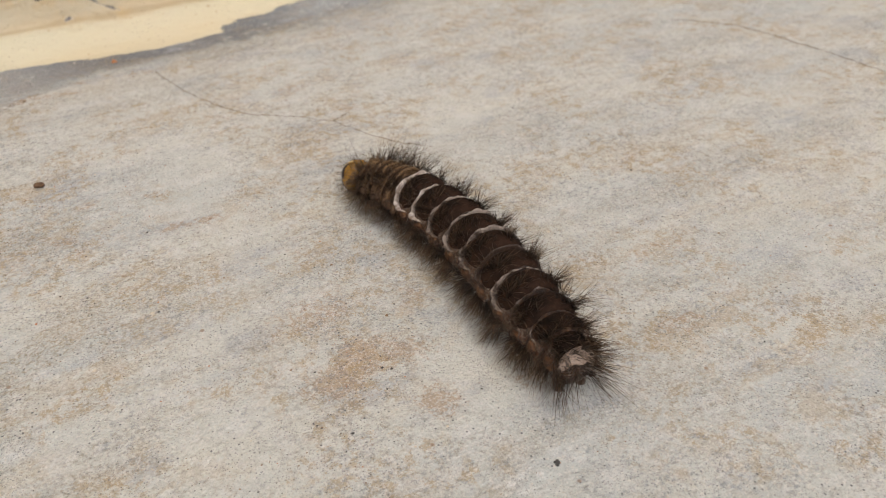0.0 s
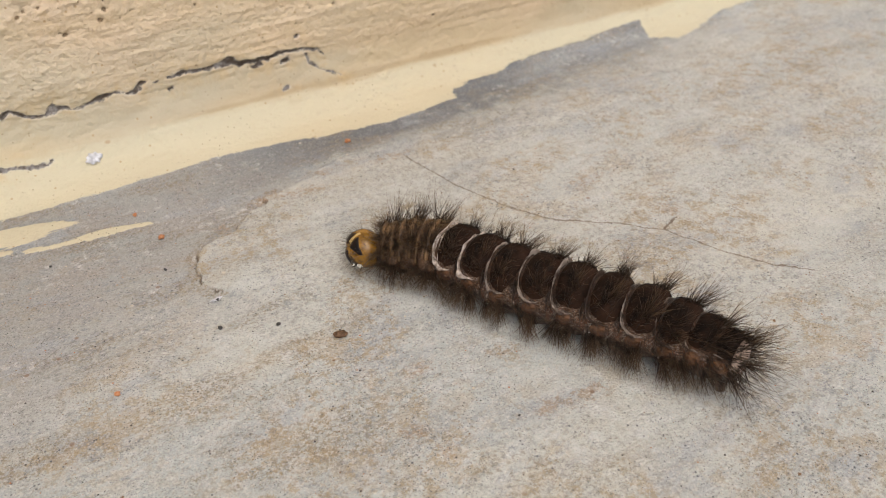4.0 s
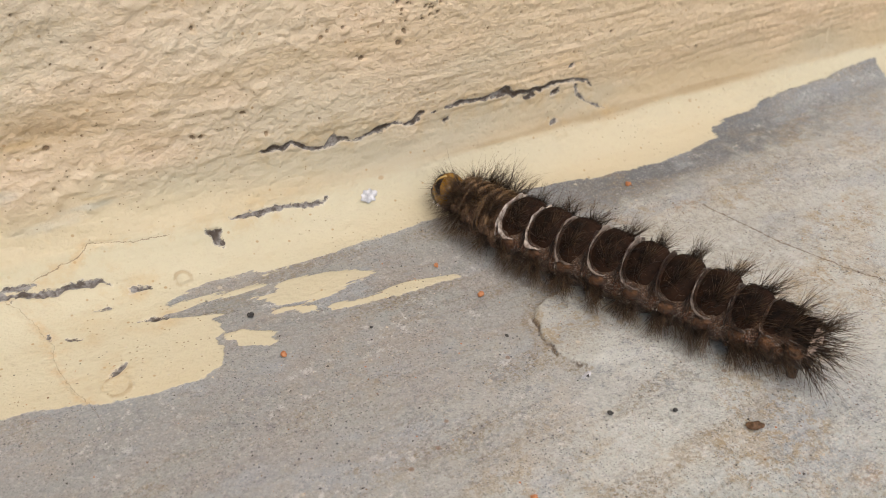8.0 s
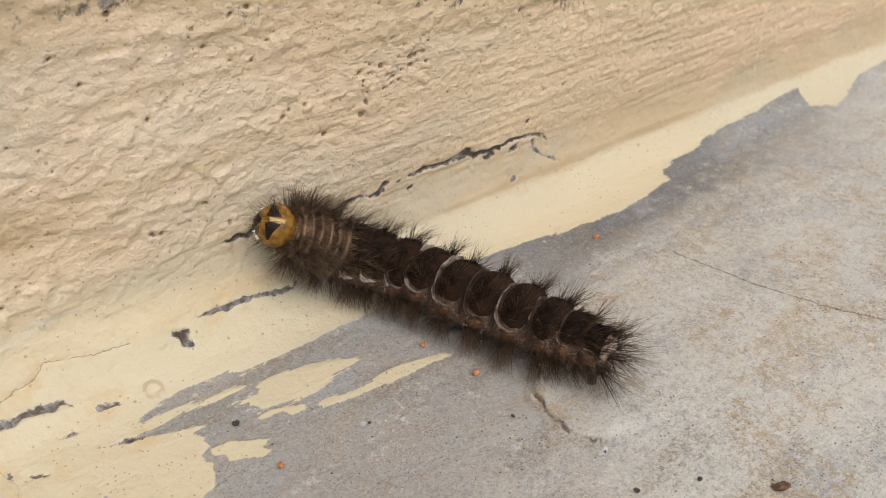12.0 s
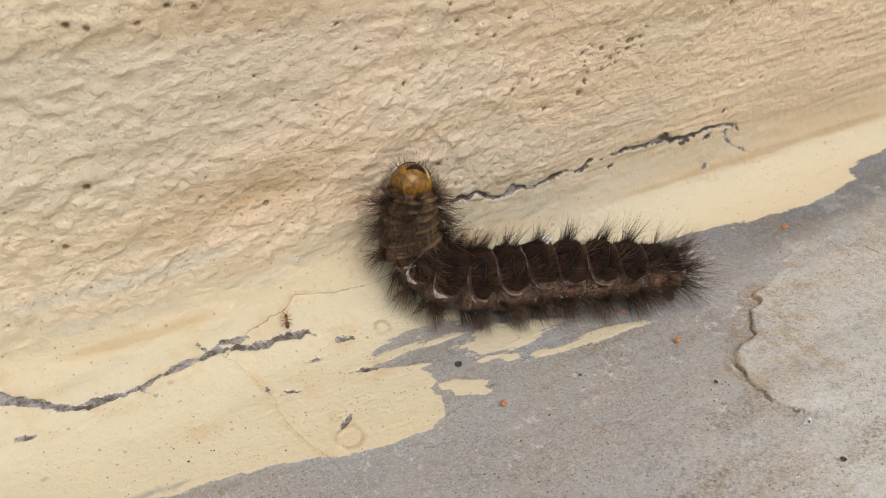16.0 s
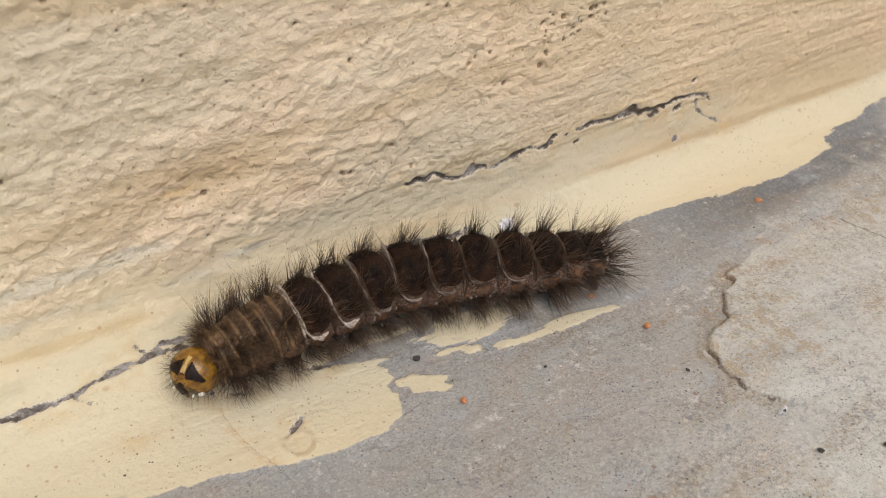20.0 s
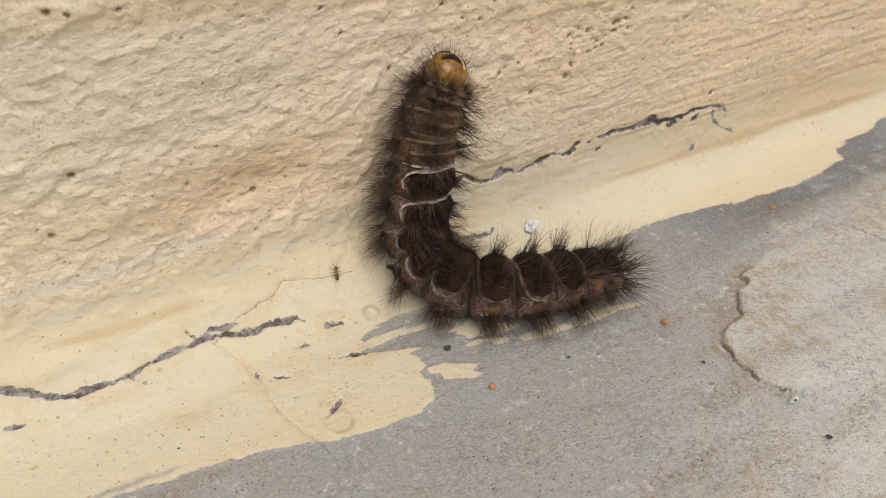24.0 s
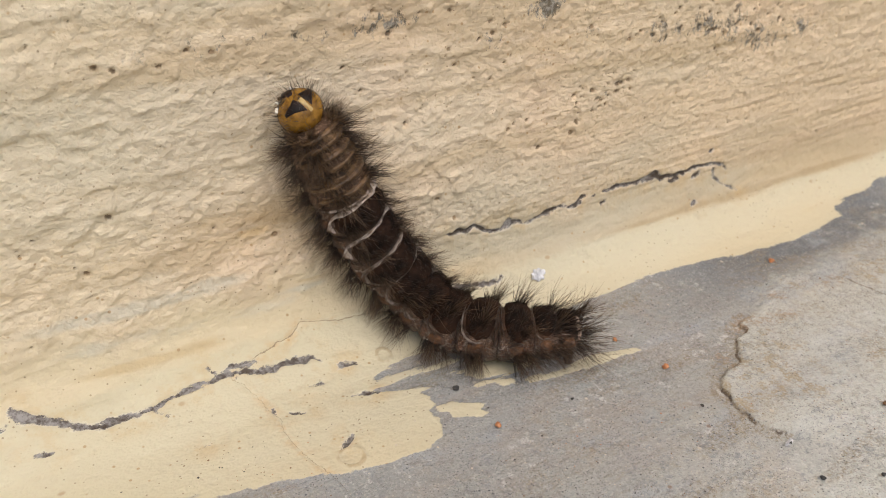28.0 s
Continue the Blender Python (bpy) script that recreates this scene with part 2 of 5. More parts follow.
    speck = n.math("SUBTRACT", 1.0, n.step(n.math("ADD", s.outputs["Distance"], n.math("MULTIPLY", fine, 0.12)), 0.14, 0.26))
    coat = n.mix(n.math("MULTIPLY", n.math("MULTIPLY", speck, n.step(s.outputs["Color"], 0.70, 0.74)), 0.75), coat, (0.42, 0.27, 0.13))
    pin = n.cells(1250, n.mapped((1, 1, 1), turn=(0.4, 0.2, 0.3)))
    pins = n.math("MULTIPLY", n.math("SUBTRACT", 1.0, n.step(pin.outputs["Distance"], 0.12, 0.24)), n.step(pin.outputs["Color"], 0.64, 0.67))
    coat = n.mix(n.math("MULTIPLY", pins, n.math("MULTIPLY", n.step(n.noise(60, 3), 0.42, 0.58), 0.6)), coat, (0.17, 0.10, 0.05))
    coat = n.mix(n.math("MULTIPLY", n.step(fine, 0.5, 0.72), n.math("ADD", 0.16, n.math("MULTIPLY", up, 0.22))), coat, (0.50, 0.38, 0.23))
    coat = n.mix(1.0, coat, n.mix(up, (0.985, 0.99, 0.985), (1.02, 0.985, 0.925)), "MULTIPLY")
    coat = n.mix(n.math("MULTIPLY", n.math("MULTIPLY", n.attr("scuff"), n.step(n.noise(420, 5, 0.7, n.mapped((0.3, 1, 1))), 0.3, 0.6)), 0.75), coat, (0.30, 0.30, 0.28))
    base = n.mix(paint, cement, coat)
    # scraped and cracked spots: grey mortar with a chalky rim
    bare = n.math("ADD", n.attr("bare"), n.math("ADD", n.math("MULTIPLY", n.math("SUBTRACT", n.noise(1500, 6, 0.78, n.mapped((0.6, 1, 1))), 0.5), 0.0019), 0.0))
    mortar = n.mix(n.step(n.noise(900, 5, 0.7), 0.36, 0.62), (0.10, 0.08, 0.065), (0.33, 0.31, 0.29))
    halo = n.math("MULTIPLY", n.step(n.attr("bare"), -0.0045, -0.0002), n.step(n.noise(190, 5, 0.65), 0.42, 0.66))
    base = n.mix(n.math("MULTIPLY", n.math("MULTIPLY", halo, paint), 0.5), base, (0.56, 0.40, 0.20))
    seep = n.math("MULTIPLY", n.step(n.attr("line"), -0.0022, -0.0001), n.step(n.noise(330, 5, 0.65), 0.45, 0.66))
    base = n.mix(n.math("MULTIPLY", n.math("MULTIPLY", seep, paint), 0.45), base, (0.58, 0.38, 0.18))
    rim = n.math("MULTIPLY", n.step(bare, -0.0003, -0.00012), n.step(n.noise(160, 3), 0.42, 0.58))
    base = n.mix(n.math("MULTIPLY", rim, 0.32), base, (0.80, 0.76, 0.68))
    base = n.mix(n.step(bare, -0.0001, 0.0001), base, mortar)
    # dark brown crack centres, with the shade inside the gap put into the colour
    core = n.math("MULTIPLY", n.step(bare, -0.0001, 0.0004), n.step(n.math("ADD", n.noise(210, 4, 0.6), n.math("MULTIPLY", n.step(rise, 0.243, 0.247), 0.10)), 0.46, 0.60))
    base = n.mix(n.math("MULTIPLY", core, 0.85), base, (0.06, 0.042, 0.028))
    across = n.math("ABSOLUTE", n.math("ADD", n.attr("across"), n.math("MULTIPLY", n.math("SUBTRACT", n.noise(800, 5, 0.75), 0.5), 0.0012)))
    slim = n.math("SUBTRACT", n.math("MULTIPLY", n.attr("thick"), n.math("ADD", 0.2, n.math("MULTIPLY", n.noise(260, 4), 1.7))), across)
    slim = n.math("MULTIPLY", n.step(slim, -0.00006, 0.00003), n.step(n.attr("line"), -0.0012, -0.0008))
    base = n.mix(n.math("MULTIPLY", slim, 0.7), base, (0.15, 0.095, 0.055))
    pit = n.attr("pit")
    base = n.mix(n.math("MULTIPLY", n.step(pit, 0.25, 0.75), 0.8), base, n.mix(n.step(fine, 0.4, 0.6), (0.09, 0.055, 0.03), (0.27, 0.18, 0.10)))
    mold = n.math("ADD", n.attr("mold"), n.math("MULTIPLY", n.math("SUBTRACT", n.noise(430, 7, 0.8, n.mapped((1.3, 1, 0.8))), 0.5), 3.6))
    base = n.mix(n.math("MULTIPLY", n.math("MULTIPLY", n.step(mold, 0.50, 0.82), n.step(n.attr("mold"), 0.05, 0.3)), 0.85), base, n.mix(n.step(fine, 0.4, 0.6), (0.06, 0.052, 0.036), (0.27, 0.26, 0.23)))
    rough = n.math("SUBTRACT", 0.9, n.math("MULTIPLY", paint, n.math("SUBTRACT", 0.28, n.math("MULTIPLY", up, 0.2))))
    h = n.math("ADD", n.math("MULTIPLY", fine, 0.6), n.math("MULTIPLY", n.noise(2500, 4, 0.65), n.math("SUBTRACT", 0.75, n.math("MULTIPLY", paint, 0.63))))
    h = n.math("ADD", h, n.math("MULTIPLY", paint, 0.6))
    normal = n.bump(n.math("ADD", h, n.math("MULTIPLY", n.math("ADD", 0.12, n.math("MULTIPLY", up, 0.9)), n.noise(1250, 4, 0.6, n.mapped((0.8, 1, 1))))), 1.0, 0.00046)
    rasp = n.math("MULTIPLY", n.noise(560, 3, 0.5, n.mapped((0.85, 1, 1), turn=(0, 0.06, 0))), n.math("ADD", n.math("SUBTRACT", 0.55, n.math("MULTIPLY", paint, 0.30)), n.math("MULTIPLY", up, 0.26)))
    strokes = n.math("MULTIPLY", n.noise(850, 5, 0.65, n.mapped((0.10, 1, 1), turn=(0, -0.03, 0))), n.math("MULTIPLY", paint, n.math("ADD", n.math("SUBTRACT", 0.24, n.math("MULTIPLY", up, 0.14)), n.math("MULTIPLY", n.step(n.axis(0), -0.05, 0.02), n.math("MULTIPLY", up, 0.5)))))
    normal = n.bump(n.math("ADD", rasp, strokes), 1.0, 0.00074, normal)
    return n.done(base, rough, normal, 0.3)


CEMENT = painted_cement()


def plain(name, dark, light, scale, rough=0.6, spec=0.3, bump=0.3, size=0.0002, **more):
    n = Nodes(name)
    f = n.noise(scale, 4, 0.6)
    c = n.mix(n.step(f, 0.3, 0.7), dark, light)
    return n.done(c, rough, n.bump(n.noise(scale * 3, 3), bump, size), spec, **more)


def skin_material():
    """Wet-looking brown hide: black above, a tan stippled and wrinkled flank with rusty and chalky marks."""
    n = Nodes("caterpillar_hide")
    a, b, flank = n.noise(420, 5, 0.65), n.noise(1300, 4, 0.6), n.attr("flank")
    c = n.mix(n.step(a, 0.35, 0.65), (0.014, 0.008, 0.005), (0.075, 0.036, 0.018))
    tan = n.mix(n.step(a, 0.38, 0.62), (0.065, 0.033, 0.017), (0.21, 0.10, 0.045))
    tan = n.mix(n.math("MULTIPLY", n.step(n.noise(620, 3, 0.6), 0.54, 0.66), 0.8), tan, (0.26, 0.085, 0.028))
    pores = n.cells(4200)
    tan = n.mix(n.math("MULTIPLY", n.step(pores.outputs["Distance"], 0.30, 0.46), 0.8), tan, (0.030, 0.015, 0.008))
    c = n.mix(n.math("MULTIPLY", flank, n.step(n.noise(260, 4, 0.6), 0.30, 0.5)), c, tan)
    crease = n.math("ABSOLUTE", n.math("SUBTRACT", n.noise(700, 4, 0.6, n.mapped((1.0, 1.0, 1.6)), 1.2), 0.5))
    c = n.mix(n.math("MULTIPLY", n.math("MULTIPLY", n.math("SUBTRACT", 1.0, n.step(crease, 0.006, 0.020)), flank), 0.55), c, (0.60, 0.51, 0.43))
    return n.done(c, 0.30, n.bump(n.math("ADD", b, n.math("ADD", n.math("MULTIPLY", a, 1.5), n.math("MULTIPLY", pores.outputs["Distance"], -0.5))), 0.9, 0.0006), 0.5)


def thorax_material():
    """Folded brown hide, stippled with pinkish tan dots in bands round the body."""
    n = Nodes("thorax_hide")
    ring = n.noise(420, 4, 0.6, n.mapped((2.2, 0.35, 0.35)))
    c = n.mix(n.step(ring, 0.3, 0.7), (0.014, 0.008, 0.005), (0.10, 0.052, 0.026))
    c = n.mix(n.math("MULTIPLY", n.step(n.noise(700, 4, 0.65, n.mapped((2.0, 0.5, 0.5))), 0.55, 0.68), 0.4), c, (0.40, 0.25, 0.14))
    dots = n.cells(4600)
    stipple = n.math("MULTIPLY", n.math("SUBTRACT", 1.0, n.step(dots.outputs["Distance"], 0.22, 0.42)), n.step(n.noise(300, 3, 0.5, n.mapped((2.0, 0.5, 0.5))), 0.42, 0.54))
    c = n.mix(n.math("MULTIPLY", stipple, 0.5), c, (0.42, 0.27, 0.18))
    return n.done(c, 0.5, n.bump(n.math("ADD", ring, n.math("MULTIPLY", dots.outputs["Distance"], -0.4)), 0.8, 0.0004), 0.3)


def hair_material(name, dark, brown, tip_dark, tip_brown, rough=0.4, spec=0.45):
    n = Nodes(name)
    along, isl = n.attr("along"), n.island()
    root = n.mix(isl, dark, brown)
    tip = n.mix(isl, tip_dark, tip_brown)
    return n.done(n.mix(n.step(along, 0.2, 1.0), root, tip), rough, None, spec)


HIDE, THORAX = skin_material(), thorax_material()
# bristle tips paler than their roots: a backlit look put into the colour
HAIR = hair_material("bristle", (0.010, 0.006, 0.004), (0.045, 0.026, 0.014), (0.045, 0.027, 0.016), (0.25, 0.155, 0.085))
NAP = hair_material("velvet_nap", (0.003, 0.002, 0.0015), (0.014, 0.008, 0.005), (0.012, 0.007, 0.004), (0.085, 0.050, 0.029), 0.55, 0.3)
GOLDEN = hair_material("golden_brown_hair", (0.024, 0.013, 0.006), (0.11, 0.060, 0.026), (0.09, 0.052, 0.023), (0.40, 0.25, 0.12), 0.42, 0.4)
VELVET = plain("black_velvet", (0.003, 0.002, 0.0015), (0.034, 0.017, 0.010), 330, 0.8, 0.10, 1.0, 0.0004)


def band_material():
    """Ridges of the back: worn chalky grey over brown, some far paler than others."""
    n = Nodes("pale_band")
    worn = n.math("ADD", n.noise(420, 5, 0.7), n.math("MULTIPLY", n.math("SUBTRACT", n.random(), 0.5), 0.22))
    c = n.mix(n.step(worn, 0.44, 0.64), (0.045, 0.027, 0.018), (0.33, 0.27, 0.225))
    return n.done(c, 0.45, n.bump(n.noise(2500, 3), 0.6, 0.0002), 0.4)


BAND = band_material()
CHALK = plain("chalky_fleck", (0.20, 0.14, 0.10), (0.68, 0.60, 0.53), 900, 0.6, 0.3, 0.6)
FOLD = plain("tan_fold", (0.036, 0.019, 0.009), (0.20, 0.115, 0.052), 650, 0.4, 0.4, 0.8, 0.0003)
ORANGE = plain("orange_wart", (0.035, 0.016, 0.008), (0.17, 0.075, 0.030), 800, 0.3, 0.5, 1.0, 0.0006)
HORN = plain("amber_head", (0.085, 0.036, 0.005), (0.33, 0.165, 0.020), 700, 0.25, 0.5, 0.25)
HORN_DARK = plain("brown_face", (0.012, 0.008, 0.005), (0.20, 0.115, 0.035), 520, 0.25, 0.5, 0.5)
SPECK = plain("white_speck", (0.55, 0.52, 0.48), (0.80, 0.78, 0.74), 2500, 0.7, 0.3, 0.3)
HORN_BLACK = plain("black_face_mark", (0.006, 0.003, 0.002), (0.018, 0.007, 0.004), 900, 0.5, 0.25, 0.2)
HORN_PALE = plain("pale_face_stripe", (0.40, 0.26, 0.08), (0.55, 0.40, 0.16), 900, 0.3, 0.5, 0.2)
LEG = plain("red_brown_leg", (0.05, 0.016, 0.010), (0.14, 0.045, 0.025), 900, 0.35, 0.5, 0.3)
PINK = plain("pinkish_grey_hide", (0.20, 0.135, 0.10), (0.48, 0.37, 0.29), 1300, 0.5, 0.4, 0.8)
WHITE = plain("white_spot", (0.72, 0.66, 0.55), (0.86, 0.82, 0.74), 1200, 0.4, 0.4, 0.2)
BROWN_GRIT = plain("brown_grit", (0.07, 0.04, 0.022), (0.22, 0.13, 0.075), 1500, 0.8, 0.2, 1.0)
RED_GRIT = plain("brick_red_grit", (0.50, 0.19, 0.08), (0.66, 0.32, 0.16), 2200, 0.85, 0.2, 0.8)
FLAKE = plain("white_flake", (0.42, 0.42, 0.44), (0.80, 0.80, 0.82), 900, 0.7, 0.3, 1.0)
DARK_GRIT = plain("dark_grit", (0.03, 0.03, 0.03), (0.10, 0.095, 0.09), 2200, 0.7, 0.3, 0.8)
ANT_SKIN = plain("ant_shell", (0.04, 0.018, 0.007), (0.19, 0.085, 0.024), 2500, 0.3, 0.5, 0.2)
ANT_AMBER = plain("ant_amber", (0.16, 0.06, 0.015), (0.34, 0.15, 0.04), 2500, 0.3, 0.5, 0.2)

# ---- the floor, the cove and the wall: one section, x along the wall ----
WALL_Y, COVE = 0.2412, 0.0147
FOOT = WALL_Y - COVE
TURN_END = FOOT + COVE * math.pi / 2


def section(s):
    """y, z and the outward normal (y, z) at the way s across the floor and up the wall (arrays)."""
    s = np.asarray(s, float)
    a = np.clip((s - FOOT) / COVE, 0, math.pi / 2)
    y = np.where(s < FOOT, s, FOOT + COVE * np.sin(a))
    z = COVE - COVE * np.cos(a) + np.maximum(s - TURN_END, 0)
    return y, z, -np.sin(a), np.cos(a)


def lattice(x, y, seed):
    """Smooth value noise, 0 to 1, with cells one unit wide."""
    xi, yi = np.floor(x).astype(np.int64), np.floor(y).astype(np.int64)
    fx, fy = x - xi, y - yi
    fx, fy = fx * fx * (3 - 2 * fx), fy * fy * (3 - 2 * fy)

    def h(i, j):
        v = (i * 374761393 + j * 668265263 + seed * 1274126177) & 0x7FFFFFFF
        v = ((v ^ (v >> 13)) * 1103515245) & 0x7FFFFFFF
        return ((v ^ (v >> 16)) & 0xFFFF) / 65535.0

    return (h(xi, yi) * (1 - fx) + h(xi + 1, yi) * fx) * (1 - fy) + (h(xi, yi + 1) * (1 - fx) + h(xi + 1, yi + 1) * fx) * fy


def rumple(x, s, wx, ws, seed, octaves=3):
    v, amp = 0.0, 1.0
    for k in range(octaves):
        v = v + amp * (lattice(x / wx * 2 ** k + 7.3 * k, s / ws * 2 ** k + 3.1 * k, seed + k) - 0.5)
        amp *= 0.5
    return v


def to_line(x, s, pts):
    """Distance to a run of points, in metres (points in mm)."""
    best = np.full(x.shape, 9.0)
    for (ax, ay), (bx, by) in zip(pts[:-1], pts[1:]):
        ax, ay, bx, by = ax / 1000, ay / 1000, bx / 1000, by / 1000
        ex, ey = bx - ax, by - ay
        u = np.clip(((x - ax) * ex + (s - ay) * ey) / (ex * ex + ey * ey), 0, 1)
        best = np.minimum(best, np.hypot(x - ax - u * ex, s - ay - u * ey))
    return best


def inside(x, s, pts):
    """Signed distance, positive inside the closed run of points."""
    pts = list(pts) + [pts[0]]
    d, odd = to_line(x, s, pts), np.zeros(x.shape, bool)
    for (ax, ay), (bx, by) in zip(pts[:-1], pts[1:]):
        ax, ay, bx, by = ax / 1000, ay / 1000, bx / 1000, by / 1000
        if ay != by:
            odd ^= ((ay > s) != (by > s)) & (x < (bx - ax) * (s - ay) / (by - ay) + ax)
    return np.where(odd, d, -d)


# the paint's lower edge, in mm along the wall and across the floor
EDGE_WEST = [(-40000, 225), (-140, 223), (-102, 218), (-91, 215.7), (-83.5, 215), (-76, 213.8), (-69, 211), (-61.5, 209.4), (-57.3, 209.3), (-55.2, 210.0), (-53.3, 211.0), (-52.0, 212.8),
             (-52.0, 214.7), (-52.2, 216.9), (-50.6, 217.5), (-50.5, 219.7), (-51.2, 221.1), (-48.7, 221.2), (-50.5, 222.5), (-53.7, 223.2), (-56.4, 224.5), (-57.0, 225.2)]
EDGE_PRONGS = [(-56.1, 225.2), (-52.8, 225.3), (-50.3, 226.0), (-47.9, 225.4), (-45.6, 225.5), (-42.7, 225.6), (-40.6, 226.0), (-43.3, 226.3), (-45.9, 226.7), (-48.5, 227.1), (-51.0, 227.6), (-53.6, 227.7),
               (-55.9, 227.3), (-56.3, 227.8), (-54.9, 228.8), (-51.4, 229.7), (-48.2, 229.8), (-44.6, 229.5), (-41.7, 229.7), (-40.3, 228.5), (-37.3, 228.6), (-32.5, 228.3), (-27.1, 228.5), (-21.5, 228.7), (-15.7, 229.0)]
EDGE_EAST = [(-6, 229), (3, 230), (14.5, 229.4), (20.5, 228.7), (30, 227.2), (44, 226.1), (53, 226.8), (60, 228), (64.5, 228.9), (65.8, 231.5), (70, 232.3), (76, 232.8), (84, 234.3), (90, 235), (105, 235.8), (122, 237.1),
             (128.6, 237.3), (128.5, 231.3), (136, 228), (148, 231.1), (158, 234), (179, 235.3), (220, 232), (40000, 226)]
PAINT_ISLES = [
    [(-46.6, 224.4), (-42.3, 223.2), (-40.0, 222.8), (-39.9, 224.5), (-38.3, 225.1), (-35.4, 225.0), (-30.2, 223.5), (-26.7, 222.4), (-23.8, 220.5), (-27.1, 219.7), (-29.4, 219.2), (-31.5, 218.4), (-33.3, 217.9), (-36.1, 218.1), (-39.4, 219.0), (-41.0, 219.6), (-41.6, 221.1), (-43.3, 222.5)],
    [(-34.8, 215.7), (-33.2, 216.0), (-30.2, 215.2), (-26.4, 214.9), (-23.7, 215.5), (-20.7, 215.3), (-16.8, 214.6), (-12.6, 213.4), (-11.8, 212.3), (-15.7, 212.7), (-20.2, 212.6), (-24.2, 213.0), (-27.1, 213.2), (-30.9, 213.6), (-34.2, 214.6)],
    [(-42.6, 219.1), (-40.5, 219.1), (-38.3, 218.0), (-36.1, 217.4), (-36.2, 215.5), (-38.2, 216.1), (-39.4, 217.4), (-42.2, 217.7)],
    [(-50.7, 217.1), (-49.0, 216.7), (-48.1, 216.8), (-45.4, 215.1), (-43.6, 213.8), (-44.5, 212.8), (-43.9, 211.3), (-46.9, 211.7), (-49.7, 213.3), (-49.6, 214.8), (-51.1, 216.0)],
]
# chips and cracks down to the mortar: (mm along, mm across, half width in mm)
CRACK_WEST = [(-108.1, 240.8, 0.71), (-106.9, 240.0, 0.98), (-104.2, 238.6, 0.64), (-101.5, 237.0, 0.35), (-98.8, 235.6, 0.41), (-95.6, 235.6, 0.53), (-92.3, 235.3, 0.36), (-89.7, 235.6, 0.33),
              (-87.0, 236.3, 0.33), (-83.9, 236.4, 0.57), (-81.1, 236.6, 0.33), (-79.1, 237.1, 0.58), (-77.8, 237.0, 0.57), (-77.0, 236.2, 0.28)]
CHIPS_WEST = [
    [(-112.5, 239.5, 0.5), (-110.1, 239.1, 0.32), (-109.2, 239.2, 0.17)], [(-89.9, 235.2, 0.08), (-88.3, 233.5, 0.08)], [(-80.5, 239.0, 0.17), (-79.1, 237.4, 0.37)],
    [(-77.1, 237.8, 0.33), (-75.3, 237.6, 0.38), (-72.9, 237.6, 0.19)],
    [(-77.5, 236.6, 0.28), (-75.2, 236.6, 0.47), (-71.6, 236.0, 0.56), (-68.6, 236.0, 0.61), (-65.8, 235.7, 0.8), (-64.3, 235.6, 0.47), (-63.1, 234.9, 0.19)],
    [(-60.6, 232.9, 0.24), (-58.8, 232.5, 0.37), (-57.3, 232.1, 0.21)], [(-66.3, 230.9, 0.23), (-63.9, 230.5, 0.28)],
]
CHIPS_FOOT = [
    [(-61.1, 225.9, 0.16), (-59.2, 225.7, 0.58), (-57.0, 224.9, 0.26)], [(-70.9, 226.8, 0.28), (-69.4, 225.9, 0.33)], [(-85.0, 226.3, 0.2), (-84.2, 226.0, 0.16)],
    [(-67.7, 215.7, 0.19), (-66.5, 216.5, 0.61), (-64.9, 217.6, 0.28)], [(-106.7, 234.3, 0.18), (-105.7, 234.1, 0.25), (-104.6, 234.0, 0.07)], [(-73.6, 228.7, 0.19), (-73.5, 228.0, 0.19)],
    [(-41.5, 240.0, 0.14), (-39.2, 239.7, 0.38), (-36.3, 239.5, 0.58), (-31.2, 239.3, 0.42), (-27.2, 238.8, 0.51), (-24.5, 238.8, 0.21)],
    [(-46.1, 238.6, 0.51), (-44.8, 238.0, 0.84), (-45.1, 236.8, 0.66), (-44.5, 235.9, 0.38)],
]
CRACK_MIDDLE = [(-34.2, 250.0, 0.26), (-32.9, 249.8, 0.42), (-30.7, 249.8, 0.42), (-29.0, 250.1, 0.26), (-27.9, 249.8, 0.32), (-26.8, 248.8, 0.42), (-25.4, 248.0, 0.29), (-22.8, 247.9, 0.29), (-21.2, 248.9, 0.88), (-20.1, 248.9, 0.41),
                (-17.9, 248.3, 0.18), (-16.1, 248.0, 0.18), (-14.2, 248.4, 0.23), (-12.3, 248.8, 0.65), (-10.4, 249.3, 0.47), (-9.1, 249.5, 0.29), (-7.6, 248.8, 0.12), (-5.2, 248.6, 0.38), (-3.6, 250.1, 0.47), (-2.6, 250.1, 0.25)]
CRACK_EAST = [(2.2, 250.2, 0.19), (4.9, 250.2, 0.5), (9.2, 250.0, 0.44), (12.8, 250.1, 0.5), (15.4, 250.7, 1.06), (17.3, 249.7, 0.62), (21.2, 249.5, 0.56), (24.3, 249.5, 0.56), (26.6, 249.9, 0.75),
              (29.8, 249.9, 0.44), (32.3, 249.6, 0.44), (35.7, 249.0, 0.31), (37.0, 247.5, 0.19)]
CHIPS_EAST = [
    [(-1.5, 249.5, 0.12), (0.1, 249.4, 0.12)], [(1.9, 247.6, 0.38), (2.5, 247.7, 0.38)], [(20.2, 248.4, 0.44), (22.0, 248.5, 0.5)], [(27.1, 247.7, 0.38), (28.4, 248.0, 0.44)],
    [(32.9, 248.4, 0.25), (33.6, 246.4, 0.38), (35.3, 244.8, 0.25), (37.9, 243.2, 0.31), (40.2, 242.3, 0.25)], [(30.6, 252.7, 0.25), (31.4, 253.0, 0.31)],
    [(25.8, 241.8, 0.31), (27.2, 242.2, 0.44)], [(-21.1, 249.6, 0.21), (-21.0, 250.6, 0.12)],
]
